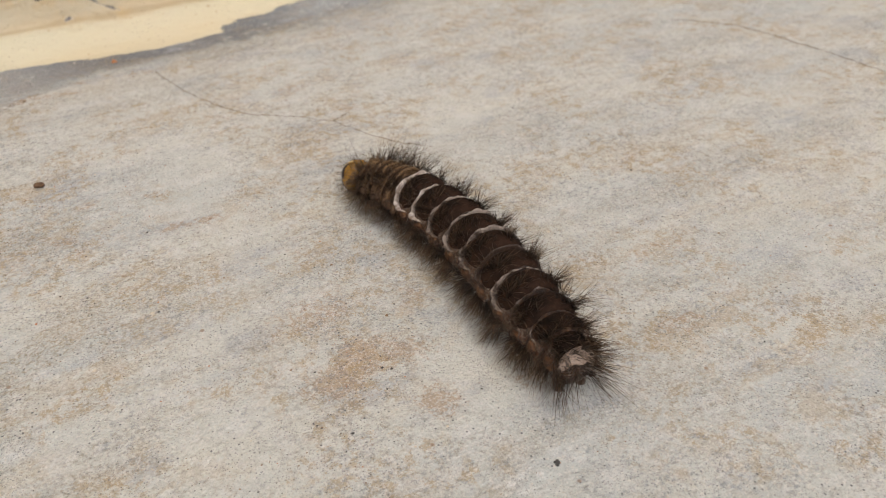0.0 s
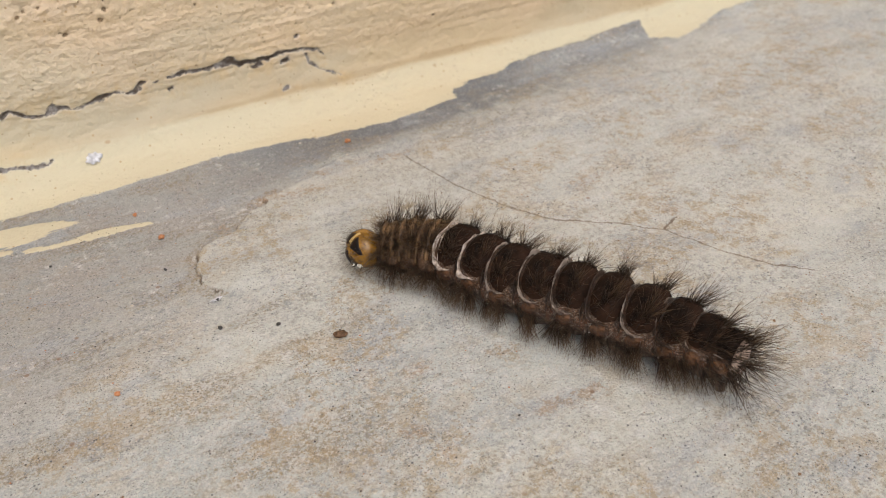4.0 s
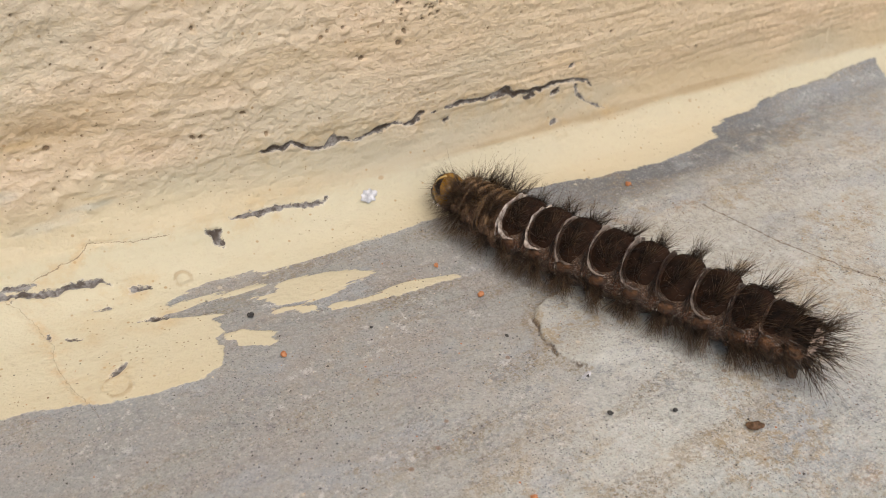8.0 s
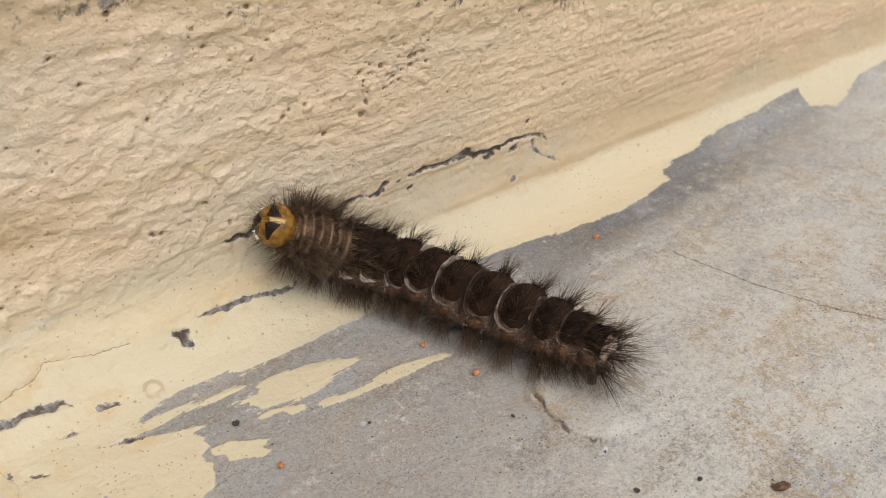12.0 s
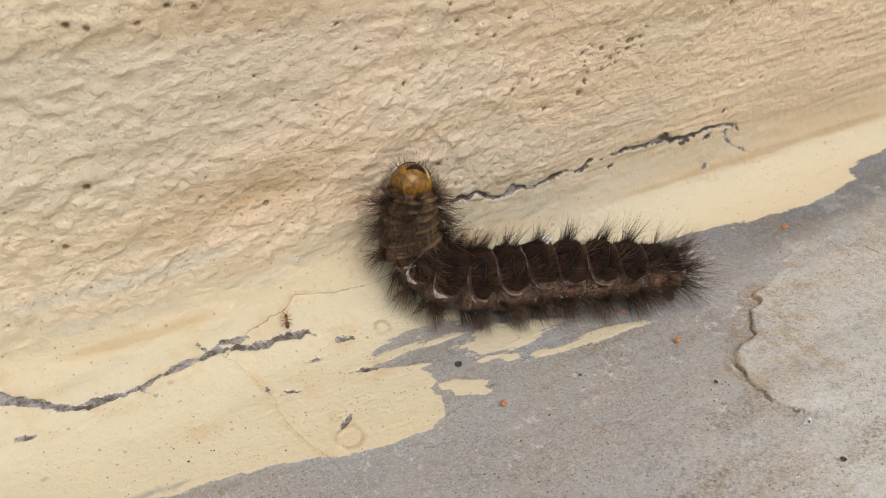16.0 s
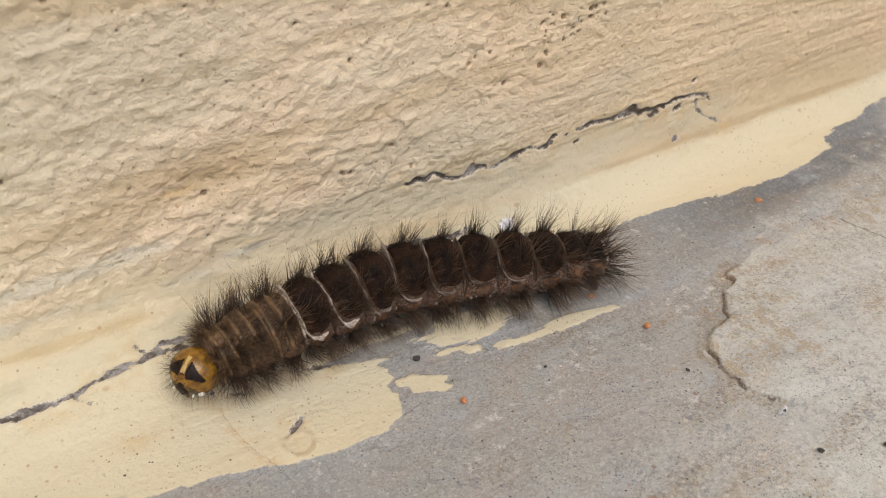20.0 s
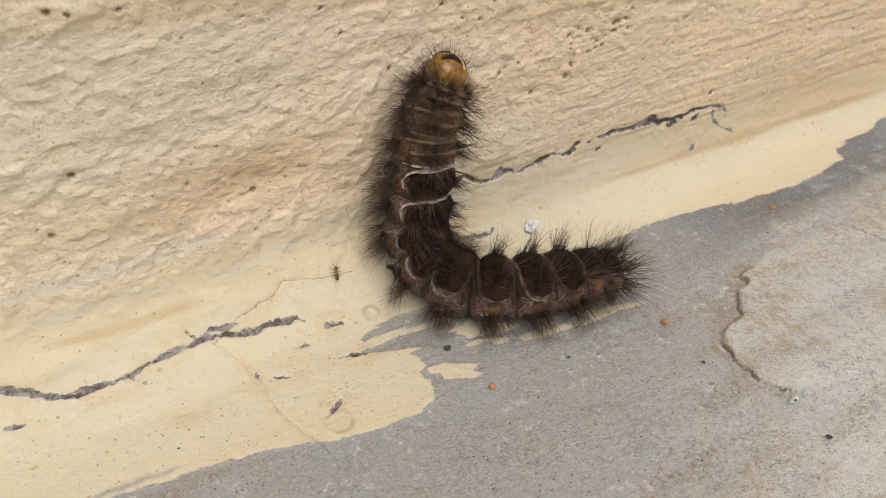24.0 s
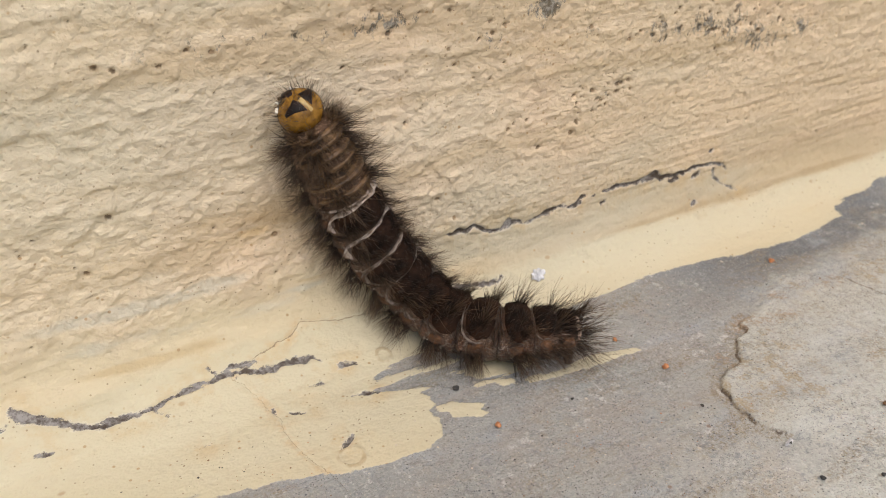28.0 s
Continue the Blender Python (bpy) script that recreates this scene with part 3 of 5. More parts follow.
SCUFF = [(-104, 218.4, 0.4), (-99.8, 217.8, 0.34), (-96.8, 217.8, 0.34), (-93.2, 217.4, 0.3), (-90.1, 217.2, 0.2), (-88.6, 217.2, 0.12)]
HAIRLINES = [
    [(-72.8, 238.0), (-70.7, 238.6), (-68.5, 239.2), (-65.9, 239.7), (-64.4, 241.4), (-61.4, 241.0), (-58.0, 240.4), (-52.7, 240.2)],
    [(-77.5, 236.4), (-75.9, 234.3), (-75.2, 232.5), (-74.3, 230.0), (-73.6, 228.2), (-73.2, 226.5), (-73.6, 224.0), (-73.2, 219.9), (-72.1, 215.1), (-71.0, 210.6), (-69.9, 205.5)],
    [(40.5, 209), (42, 198), (45.5, 186), (48.7, 178.6), (52.5, 172.5), (60, 167), (67, 159.3), (70.7, 150.5), (74, 144), (80, 137)],
    [(67, 159.3), (71.4, 161)],
    [(180, 168), (185.8, 162.6), (192.8, 154), (195.6, 138.4), (197.6, 125.3), (198.8, 111.4)],
]
HAIRLINE_WIDTH = [0.00004, 0.00001, 0.00014, 0.00018, 0.0003]
SCREED = [(6, 176), (-2, 183.5), (-7, 187), (-8.4, 189.5), (-8.8, 192.5), (-6.8, 197.6), (-2.5, 201.8), (4.6, 206.3), (12, 210.2), (22, 213.8), (30, 214.8), (42, 213.5), (70, 216), (110, 214), (400, 190),
          (400, 20), (-20, 20), (0, 90), (6, 130), (10, 160)]
PITS = [(-33.2, 252.8), (-45.2, 255.2), (-43.7, 254.8), (-66.2, 258), (-18.4, 268.7), (-7, 266.3), (-1.5, 269.6), (-36.6, 257.4), (-72.9, 288.2), (-80, 287.3), (-88, 288),
        (-50.5, 279.2), (-42.8, 272.3), (-89.9, 267.2), (-94.2, 259), (40.8, 258.4), (-6.2, 271), (-4, 271.8), (2, 272.2), (4.4, 272.8), (-26.3, 285), (-34.5, 289.5), (-24, 286), (-26.9, 286.9), (-29, 284.4), (-45.4, 287.3), (-48.2, 291), (-76.1, 288.8), (-64.6, 284), (-22.3, 267.6), (-8.1, 264.4), (-88.1, 288.2), (-85.8, 287.5), (-21.1, 268.4), (-33.4, 280.6), (-34.8, 283.5), (1.8, 270.9), (3.0, 272.3), (0.1, 270.3), (-8.3, 271.5), (-15, 262.7), (-53.4, 283.3), (66.2, 250.9)]
STREAKS = [(109, 96.5, 11, 4, 0.12), (129, 99, 14, 4, 0.14), (158, 99.4, 14, 4, 0.13), (100, 130, 6, 2.5, 0.12), (154, 139, 10, 4, 0.12), (145, 86, 8, 4, 0.10), (0.5, 143.7, 6, 3, 0.08), (4, 117, 12, 4, 0.10)]
STAINS = [(20, 196, 34, 14, 0.06), (-2, 111, 16, 4, 0.09), (20, 110, 15, 4, 0.08), (5.5, 98, 11, 4, 0.08), (40, 110, 13, 4, 0.08), (42, 81, 14, 6, 0.07), (45, 58, 16, 6, 0.07), (88, 60, 20, 7, 0.07),
          (101, 130, 9, 4, 0.10), (110, 113, 10, 4, 0.10), (124, 98, 11, 4, 0.10), (154, 140, 10, 4, 0.09), (158, 99, 12, 4, 0.09), (-2.2, 147.9, 4, 2.2, 0.26), (17.7, 120.6, 7, 4, 0.15), (69, 158.7, 5, 3, 0.14),
          (-30, 160, 20, 6, 0.05), (32, 176, 9, 3, 0.09), (-7, 189, 6, 3, 0.13), (67, 213, 5, 1.8, 0.16), (32, 223, 7, 2, 0.11)]
RUST_SPOTS = [(11, 151.3, 3, 2, 0.6), (30, 134, 4, 2, 0.6), (23.5, 135, 3, 2, 0.6), (23.6, 148.4, 2.6, 1.6, 0.6), (6.7, 136, 3, 2, 0.5), (66, 181, 7, 3, 0.5), (73, 164, 4, 2.5, 0.6), (28.7, 83, 5, 3, 0.5), (39, 87, 4, 3, 0.5), (84, 66, 6, 4, 0.5)]
RUST = [(32.5, 80, 3, 4, 0.5), (51, 94, 2.5, 4, 0.6), (36, 87, 2.5, 4, 0.5), (44, 83, 5, 4, 0.6), (42.5, 72, 4, 4, 0.7), (60, 86.5, 4, 4, 0.5), (64, 66.5, 5, 3, 0.55), (57, 69, 5, 2, 0.5), (58, 74.6, 4, 3, 0.5), (34, 83.6, 4, 3, 0.5),
        (38.6, 99, 8, 6, 0.35), (31.7, 97.4, 8, 5, 0.35), (80, 88.5, 6, 2, 0.4), (112, 110, 6, 3, 0.4), (69, 93, 6, 2, 0.45), (22.5, 212, 3, 2, 0.6), (17.7, 206.5, 5, 2, 0.6), (10, 209, 4, 2.5, 0.7), (-1, 203, 2.5, 5, 0.5), (37, 210.4, 7, 2.5, 0.5),
        (5, 141, 3, 2, 0.6), (70, 120, 10, 3, 0.35), (95, 84, 12, 4, 0.4)]
CHALKY = [(-99.6, 251.8, 8, 1.3, 0.5), (-91, 251.4, 7, 1.5, 0.55), (-80.6, 251.7, 7, 1.4, 0.55), (-73.8, 252.5, 5, 1.2, 0.5), (-62, 247.5, 5, 0.7, 0.5), (-95, 247, 12, 1.6, 0.4), (-70, 246, 12, 1.2, 0.3), (-85, 256, 12, 1.2, 0.3)]
OCHRE = [(-94.6, 242.7, 6, 0.9, 0.6), (-87.5, 242.5, 6, 1.0, 0.6), (-80, 242.6, 5, 1.6, 0.6), (-69.4, 259.4, 4.5, 1.0, 0.75), (-75, 257.6, 6, 1.0, 0.5), (-61, 248.8, 4, 0.5, 0.6), (-77, 262, 2, 1.0, 0.4), (-87, 265, 3, 0.8, 0.4), (-104, 238.5, 4, 2, 0.5), (40, 241.5, 8, 0.8, 0.4)]
SMEARS = [(26, 241.6, 3, 0.7, 0.4), (48, 241.4, 6, 0.6, 0.35), (12, 241.0, 8, 0.5, 0.25), (70, 241.8, 10, 0.6, 0.3)]
# brown dirt, plus crease (241) and hollow (-62, 261) shading put into colour
GRIME_SHADE = [(40, 241.2, 55, 0.8, 0.2), (24, 243.5, 14, 1.2, 0.2), (90, 241.5, 30, 1.0, 0.25), (-62, 261, 9, 2.0, 0.42), (-52, 255, 5, 1.5, 0.3), (-75, 263, 8, 2, 0.15), (12, 262, 26, 5, 0.16), (60, 262, 30, 6, 0.18), (30, 246, 10, 2, 0.12), (-40, 247, 18, 2, 0.05)]


def gouge(x, s, pts):
    """Signed depth into a run of points with their own half widths, positive inside, in metres (points in mm)."""
    best = np.full(x.shape, -9.0)
    for (ax, ay, aw), (bx, by, bw) in zip(pts[:-1], pts[1:]):
        near = (x * 1000 > min(ax, bx) - 7) & (x * 1000 < max(ax, bx) + 7) & (s * 1000 > min(ay, by) - 7) & (s * 1000 < max(ay, by) + 7)
        px, ps, ex, ey = x[near] * 1000 - ax, s[near] * 1000 - ay, bx - ax, by - ay
        u = np.clip((px * ex + ps * ey) / (ex * ex + ey * ey), 0, 1)
        best[near] = np.maximum(best[near], (aw + (bw - aw) * u - np.hypot(px - u * ex, ps - u * ey)) / 1000)
    return best


def blobs(x, s, rows):
    v = np.zeros(x.shape)
    for bx, bs, wx, ws, amp in rows:
        v += amp * np.exp(-((x * 1000 - bx) / wx) ** 2 - ((s * 1000 - bs) / ws) ** 2)
    return v


def soft(v, a, b):
    u = np.clip((v - a) / (b - a), 0, 1)
    return u * u * (3 - 2 * u)


def fields(x, s):
    f = {}
    closed = EDGE_WEST + EDGE_PRONGS + EDGE_EAST + [(40000, 9000), (-40000, 9000)]
    paint = inside(x, s, closed)
    for isle in PAINT_ISLES:
        paint = np.maximum(paint, inside(x, s, isle))
    f["paint"] = paint
    bare = np.full(x.shape, -9.0)
    bent_x = x + 0.0005 * rumple(x, s, 0.0016, 0.0016, 91, 2)
    bent_s = s + 0.0006 * rumple(x, s, 0.0016, 0.0016, 93, 2)
    for pts in [CRACK_WEST, CRACK_MIDDLE, CRACK_EAST] + CHIPS_WEST + CHIPS_FOOT + CHIPS_EAST:
        bare = np.maximum(bare, gouge(bent_x, bent_s, pts))
    f["bare"] = bare + np.where(bare > -0.003, 0.00026 * rumple(x, s, 0.0016, 0.0012, 90, 2), 0)
    f["scuff"] = soft(gouge(bent_x, bent_s, SCUFF), -0.0005, 0.0002)
    line = np.full(x.shape, 9.0)
    wobble_x, wobble_s = x + 0.0007 * rumple(x, s, 0.003, 0.003, 40), s + 0.0007 * rumple(x, s, 0.006, 0.006, 41)
    side, thick = np.ones(x.shape), np.zeros(x.shape)
    for k, pts in enumerate(HAIRLINES):
        for a, b in zip(pts[:-1], pts[1:]):
            d = to_line(wobble_x, wobble_s, [a, b])
            near = d < line
            cross = (b[0] - a[0]) * (wobble_s - a[1] / 1000) - (b[1] - a[1]) * (wobble_x - a[0] / 1000)
            line, side = np.where(near, d, line), np.where(near, np.sign(cross), side)
            thick = np.where(near, HAIRLINE_WIDTH[k], thick)
    f["line"] = 0.00002 - line
    f["across"], f["thick"] = np.clip(line, 0, 0.002) * side, thick
    lx = x + 0.0030 * rumple(x, s, 0.007, 0.007, 81, 2) + 0.0014 * rumple(x, s, 0.0018, 0.0018, 83, 2)
    ls = s + 0.0030 * rumple(x, s, 0.007, 0.007, 85, 2) + 0.0014 * rumple(x, s, 0.0018, 0.0018, 87, 2)
    lip = to_line(lx, ls, SCREED[2:9])
    depth = inside(lx, ls, SCREED)
    # mask of the shadow line painted along the lip's outer edge
    f["lip"] = np.exp(-((depth + 0.00015) / 0.00028) ** 2) * soft(lip, 0.0016, 0.0004) * (0.6 + 1.2 * rumple(x, s, 0.004, 0.004, 88, 2))
    f["layer"] = np.clip(depth / (0.0006 + 0.6 * np.maximum(lip - 0.001, 0)), -1, 1)
    f["far"] = soft(0.205 - s + 0.35 * (np.clip(x, -0.13, 0.2) + 0.01) + 0.02 * rumple(x, s, 0.05, 0.02, 12), 0.0, 0.05)
    f["rise"] = s
    f["brush"] = np.clip(blobs(x, s, [(-46, 226, 12, 4, 1.0), (-28, 219, 16, 5, 0.9), (-96, 217.5, 9, 2, 0.8), (66, 229, 12, 5, 1.0), (100, 235, 30, 3, 0.6), (140, 230, 15, 3, 0.8), (-60, 226, 4, 2, 0.6)]), 0, 1)
    # darker blue-grey along the wall foot to the right, faint to the left
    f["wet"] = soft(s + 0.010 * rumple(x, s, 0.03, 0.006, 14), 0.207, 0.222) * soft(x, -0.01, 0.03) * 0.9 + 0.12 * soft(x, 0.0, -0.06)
    rng = np.random.RandomState(5)
    pit = np.zeros(x.shape)
    holes = [(a, b, 0.5) for a, b in PITS]
    holes += [(rng.uniform(-120, 100), rng.uniform(247, 300), rng.uniform(0.10, 0.24)) for _ in range(300)]
    holes += [(rng.normal(-3, 6), rng.normal(270, 2), rng.uniform(0.15, 0.4)) for _ in range(25)]
    holes += [(rng.normal(30, 14), rng.normal(281, 3), rng.uniform(0.2, 0.6)) for _ in range(70)]
    for a, b, r in holes:
        box = (np.abs(x * 1000 - a) < 2.5) & (np.abs(s * 1000 - b) < 2.5)
        uneven = r * (1 + 1.1 * rumple(x[box], s[box], 0.0007, 0.0007, int(a * 7) % 97, 2))
        pit[box] = np.maximum(pit[box], np.exp(-((((x[box] * 1000 - a) / uneven) ** 2 + ((s[box] * 1000 - b) / (0.75 * uneven)) ** 2)) ** 1.5))
    f["pit"] = pit
    f["stain"] = 1.5 * blobs(x, s, STAINS + STREAKS) + (0.42 * np.exp(-(lip / 0.0020) ** 2) + 0.6 * np.exp(-(lip / 0.0006) ** 2)) * (f["layer"] < 0.6)
    f["grime_shade"] = blobs(x, s, GRIME_SHADE + SMEARS)
    f["rust"], f["chalky"], f["ochre"] = blobs(x, s, RUST + RUST_SPOTS), blobs(x, s, CHALKY), blobs(x, s, OCHRE)
    for rx, rs, rr in ((-0.0672, 0.2134, 0.0019), (-0.0523, 0.2321, 0.0013)):
        f["grime_shade"] = f["grime_shade"] + 0.45 * np.exp(-((np.hypot(x - rx, s - rs) - rr) / 0.0004) ** 2) * (0.7 + rumple(x, s, 0.001, 0.001, 71, 2))
    f["mold"] = blobs(x, s, [(11, 281, 6, 3, 0.62), (22, 280, 6, 3.2, 0.46), (31, 280.5, 7, 3.6, 0.5), (36, 276, 6, 3.6, 0.42), (43, 276, 5, 3.6, 0.42), (52.6, 277, 6, 3, 0.66), (-27, 283.5, 4, 3, 0.5), (-16, 287.5, 3, 3, 0.5), (-46, 289, 5, 2, 0.4), (1, 271.2, 4, 1.2, 0.45), (-16, 288, 4, 2, 0.5), (-6, 283, 3, 2, 0.35), (-60, 289, 30, 2, 0.4)])
    return f


def relief(x, s, f):
    """Height over the true section, in metres."""
    up = soft(s + 0.004 * rumple(x, s, 0.02, 0.01, 46, 2), 0.241, 0.253)
    ring_1, ring_2 = np.hypot(x + 0.0672, s - 0.2134), np.hypot(x + 0.0523, s - 0.2321)
    flat = 0.00016 * rumple(x, s, 0.012, 0.009, 1) + 0.00010 * rumple(x, s, 0.0030, 0.0026, 2)
    flat += 0.0007 * soft(f["layer"] + 0.5 * rumple(x, s, 0.004, 0.004, 60), -0.5, 0.5) - 0.0003
    flat += 0.00012 * soft(f["paint"], -0.0003, 0.0003)
    flat += (0.0007 * rumple(x, s, 0.03, 0.008, 8, 2) + 0.00045 * rumple(x, s, 0.007, 0.0030, 9, 3)) * soft(s, 0.222, 0.235)
    wx, ws = x + 0.0016 * rumple(x, s, 0.004, 0.004, 50, 2), s + 0.0010 * rumple(x, s, 0.006, 0.006, 55, 2)
    east = soft(x, -0.04, 0.01) * soft(s, 0.274, 0.260)
    knobs = 0.00040 * soft(lattice(wx / 0.0026, (ws - 0.06 * x) / 0.0019, 20), 0.42, 1.0) + 0.00030 * soft(lattice(wx / 0.0014 + 5, (ws - 0.06 * x) / 0.0011, 22), 0.45, 1.0)
    high = 0.00012 * rumple(wx, ws + 0.05 * x, 0.0015, 0.0011, 33, 2) * (1 - 0.5 * east) + knobs * (1 - 0.6 * east)
    high += 0.00022 * rumple(wx, ws, 0.010, 0.0020, 37, 2) * (0.3 + 0.7 * east) + 0.0009 * rumple(x, s, 0.020, 0.009, 25, 2) * (1 - 0.5 * east)
    high += (0.00026 * rumple(x, s - 0.03 * x, 0.022, 0.0009, 28, 2) + 0.00030 * rumple(x, s - 0.03 * x, 0.05, 0.003, 29, 2)) * (0.25 + 0.75 * east)
    hollow = to_line(x, s, [(-80, 252), (-68.6, 258.6), (-60, 263)])
    high -= 0.0005 * np.exp(-(hollow / 0.0024) ** 2)
    flat += 0.00026 * rumple(wx, ws, 0.0018, 0.0013, 45, 2) * soft(s, 0.231, 0.239)
    flat += 0.00022 * np.exp(-((ring_1 - 0.0019) / 0.0004) ** 2) + 0.0002 * np.exp(-((ring_2 - 0.0012) / 0.0004) ** 2) * (1 + rumple(x, s, 0.001, 0.001, 70, 1))
    high += 0.00016 * rumple(x, s, 0.0011, 0.0008, 34, 2)
    v = flat * (1 - up) + high * up
    v = v - 0.0007 * f["pit"] - 0.00042 * soft(f["bare"], -0.00015, 0.0003) - 0.00025 * soft(f["line"], -0.0003, 0.0001)
    return v


def spread(near, far, step, growth=1.35):
    """Even steps between near[0] and near[1], then ever wider ones out to far[0] and far[1]."""
    mid = list(np.arange(near[0], near[1] + step / 2, step))
    lo, hi, d = [], [], step
    a, b = mid[0], mid[-1]
    while a > far[0]:
        d *= growth
        a -= d
        lo.append(max(a, far[0]))
    d = step
    while b < far[1]:
        d *= growth
        b += d
        hi.append(min(b, far[1]))
    return np.array(lo[::-1] + mid + hi)


def sheet(name, xs, ss, label, category, tail=()):
    """A sheet of the section over xs and ss; tail: further (y, z) of the section, with no relief."""
    X, S = np.meshgrid(xs, ss)
    f = fields(X, S)
    y, z, ny, nz = section(S)
    h = relief(X, S, f)
    h = h * soft(0.6 - np.abs(X), 0, 0.3) * soft(1.2 - np.abs(S), 0, 0.5)
    pts = np.stack([X, y + ny * h, z + nz * h], -1)
    for ty, tz in tail:
        row = np.stack([xs, np.full(xs.shape, ty), np.full(xs.shape, tz)], -1)
        pts = np.concatenate([pts, row[None]], 0)
    rows, cols = pts.shape[:2]
    i = np.arange(rows * cols).reshape(rows, cols)
    quads = np.stack([i[:-1, :-1], i[:-1, 1:], i[1:, 1:], i[1:, :-1]], -1).reshape(-1, 4)
    me = grid_mesh(name, pts.reshape(-1, 3), quads)
    for key, v in f.items():
        v = np.concatenate([v] + [v[-1:]] * len(tail), 0) if tail else v
        me.attributes.new(key, "FLOAT", "POINT").data.foreach_set("value", np.clip(v, -1, 1).astype(np.float32).ravel())
    me.materials.append(CEMENT)
    return tagged(new(name, me), label, category, kind="structure")


def grid_mesh(name, pts, quads, smooth=True):
    me = bpy.data.meshes.new(name)
    me.vertices.add(len(pts))
    me.vertices.foreach_set("co", np.asarray(pts, np.float32).ravel())
    k = quads.shape[1]
    me.loops.add(quads.size)
    me.loops.foreach_set("vertex_index", quads.astype(np.int32).ravel())
    me.polygons.add(len(quads))
    me.polygons.foreach_set("loop_start", np.arange(0, quads.size, k, dtype=np.int32))
    me.polygons.foreach_set("use_smooth", np.full(len(quads), smooth))
    me.update(calc_edges=True)
    me.validate()
    return me


XS = np.concatenate([spread((-0.128, 0.112), (-30.0, 0.112), 0.00030), spread((0.1126, 0.212), (0.1126, 30.0), 0.00060)])
FLOOR_S = spread((0.050, FOOT), (-30.0, FOOT), 0.00037)
WALL_S = spread((FOOT, 0.302), (FOOT, 2.6), 0.00028)
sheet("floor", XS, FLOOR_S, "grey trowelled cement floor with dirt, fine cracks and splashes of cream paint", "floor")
sheet("wall_north", XS, WALL_S, "rough plastered wall in cream paint, coved at the floor, chipped and cracked", "wall",
      tail=[(WALL_Y + 0.23, section(2.6)[1].item()), (WALL_Y + 0.23, -0.05)])


# ---- helpers for things ----
def part(name, me, material, parent=None, label=""):
    """Links a mesh as one object under a thing or a part."""
    if isinstance(me, bmesh.types.BMesh):
        bm, me = me, bpy.data.meshes.new(name)
        for face in bm.faces:
            face.smooth = True
        bm.to_mesh(me)
        bm.free()
    if material and not me.materials:
        me.materials.append(material)
    ob = new(name, me)
    ob.parent = parent
    return tagged(ob, label)


def shell(name, points, closed_u=True):
    """A mesh over a grid of points (rows, columns, 3), closed round each row."""
    rows, cols = points.shape[:2]
    i = np.arange(rows * cols).reshape(rows, cols)
    j = np.roll(i, -1, 1) if closed_u else i[:, 1:]
    a = i if closed_u else i[:, :-1]
    quads = np.stack([a[:-1], j[:-1], j[1:], a[1:]], -1).reshape(-1, 4)
    return grid_mesh(name, points.reshape(-1, 3), quads)


def bristles(name, roots, ways, lengths, sag, width, rng, material=None):
    """Tapered, bent hairs, each a three-sided spike, as one mesh."""
    n, rings = len(roots), 5
    roots, ways, lengths = np.asarray(roots), np.asarray(ways), np.asarray(lengths)
    ways = ways / np.linalg.norm(ways, axis=1, keepdims=True)
    side = np.cross(ways, rng.normal(size=(n, 3)))
    side /= np.linalg.norm(side, axis=1, keepdims=True)
    other = np.cross(ways, side)
    bend = side * rng.normal(0, 0.2, (n, 1)) + other * rng.normal(0, 0.2, (n, 1)) + np.asarray(sag)
    u = np.linspace(0, 1, rings)
    mid = roots[:, None] + lengths[:, None, None] * (ways[:, None] * u[None, :, None] + bend[:, None] * (u ** 2)[None, :, None])
    r = width * (1 - u) ** 0.7 * np.ones((n, 1)) * rng.uniform(0.7, 1.2, (n, 1))
    r[:, -1] = width * 0.12
    pts = []
    for k in range(3):
        a = 2 * math.pi * k / 3
        pts.append(mid + r[..., None] * (math.cos(a) * side[:, None] + math.sin(a) * other[:, None]))
    pts = np.stack(pts, 2)
    i = np.arange(n * rings * 3).reshape(n, rings, 3)
    j = np.roll(i, -1, 2)
    quads = np.stack([i[:, :-1], j[:, :-1], j[:, 1:], i[:, 1:]], -1).reshape(-1, 4)
    me = grid_mesh(name, pts.reshape(-1, 3), quads)
    along = np.broadcast_to(u[None, :, None], (n, rings, 3)).astype(np.float32).ravel()
    me.attributes.new("along", "FLOAT", "POINT").data.foreach_set("value", np.ascontiguousarray(along))
    me.materials.append(material or HAIR)
    return me


# ---- the caterpillar: each ring is built along x (towards its head), z up its back ----
MM = 0.001


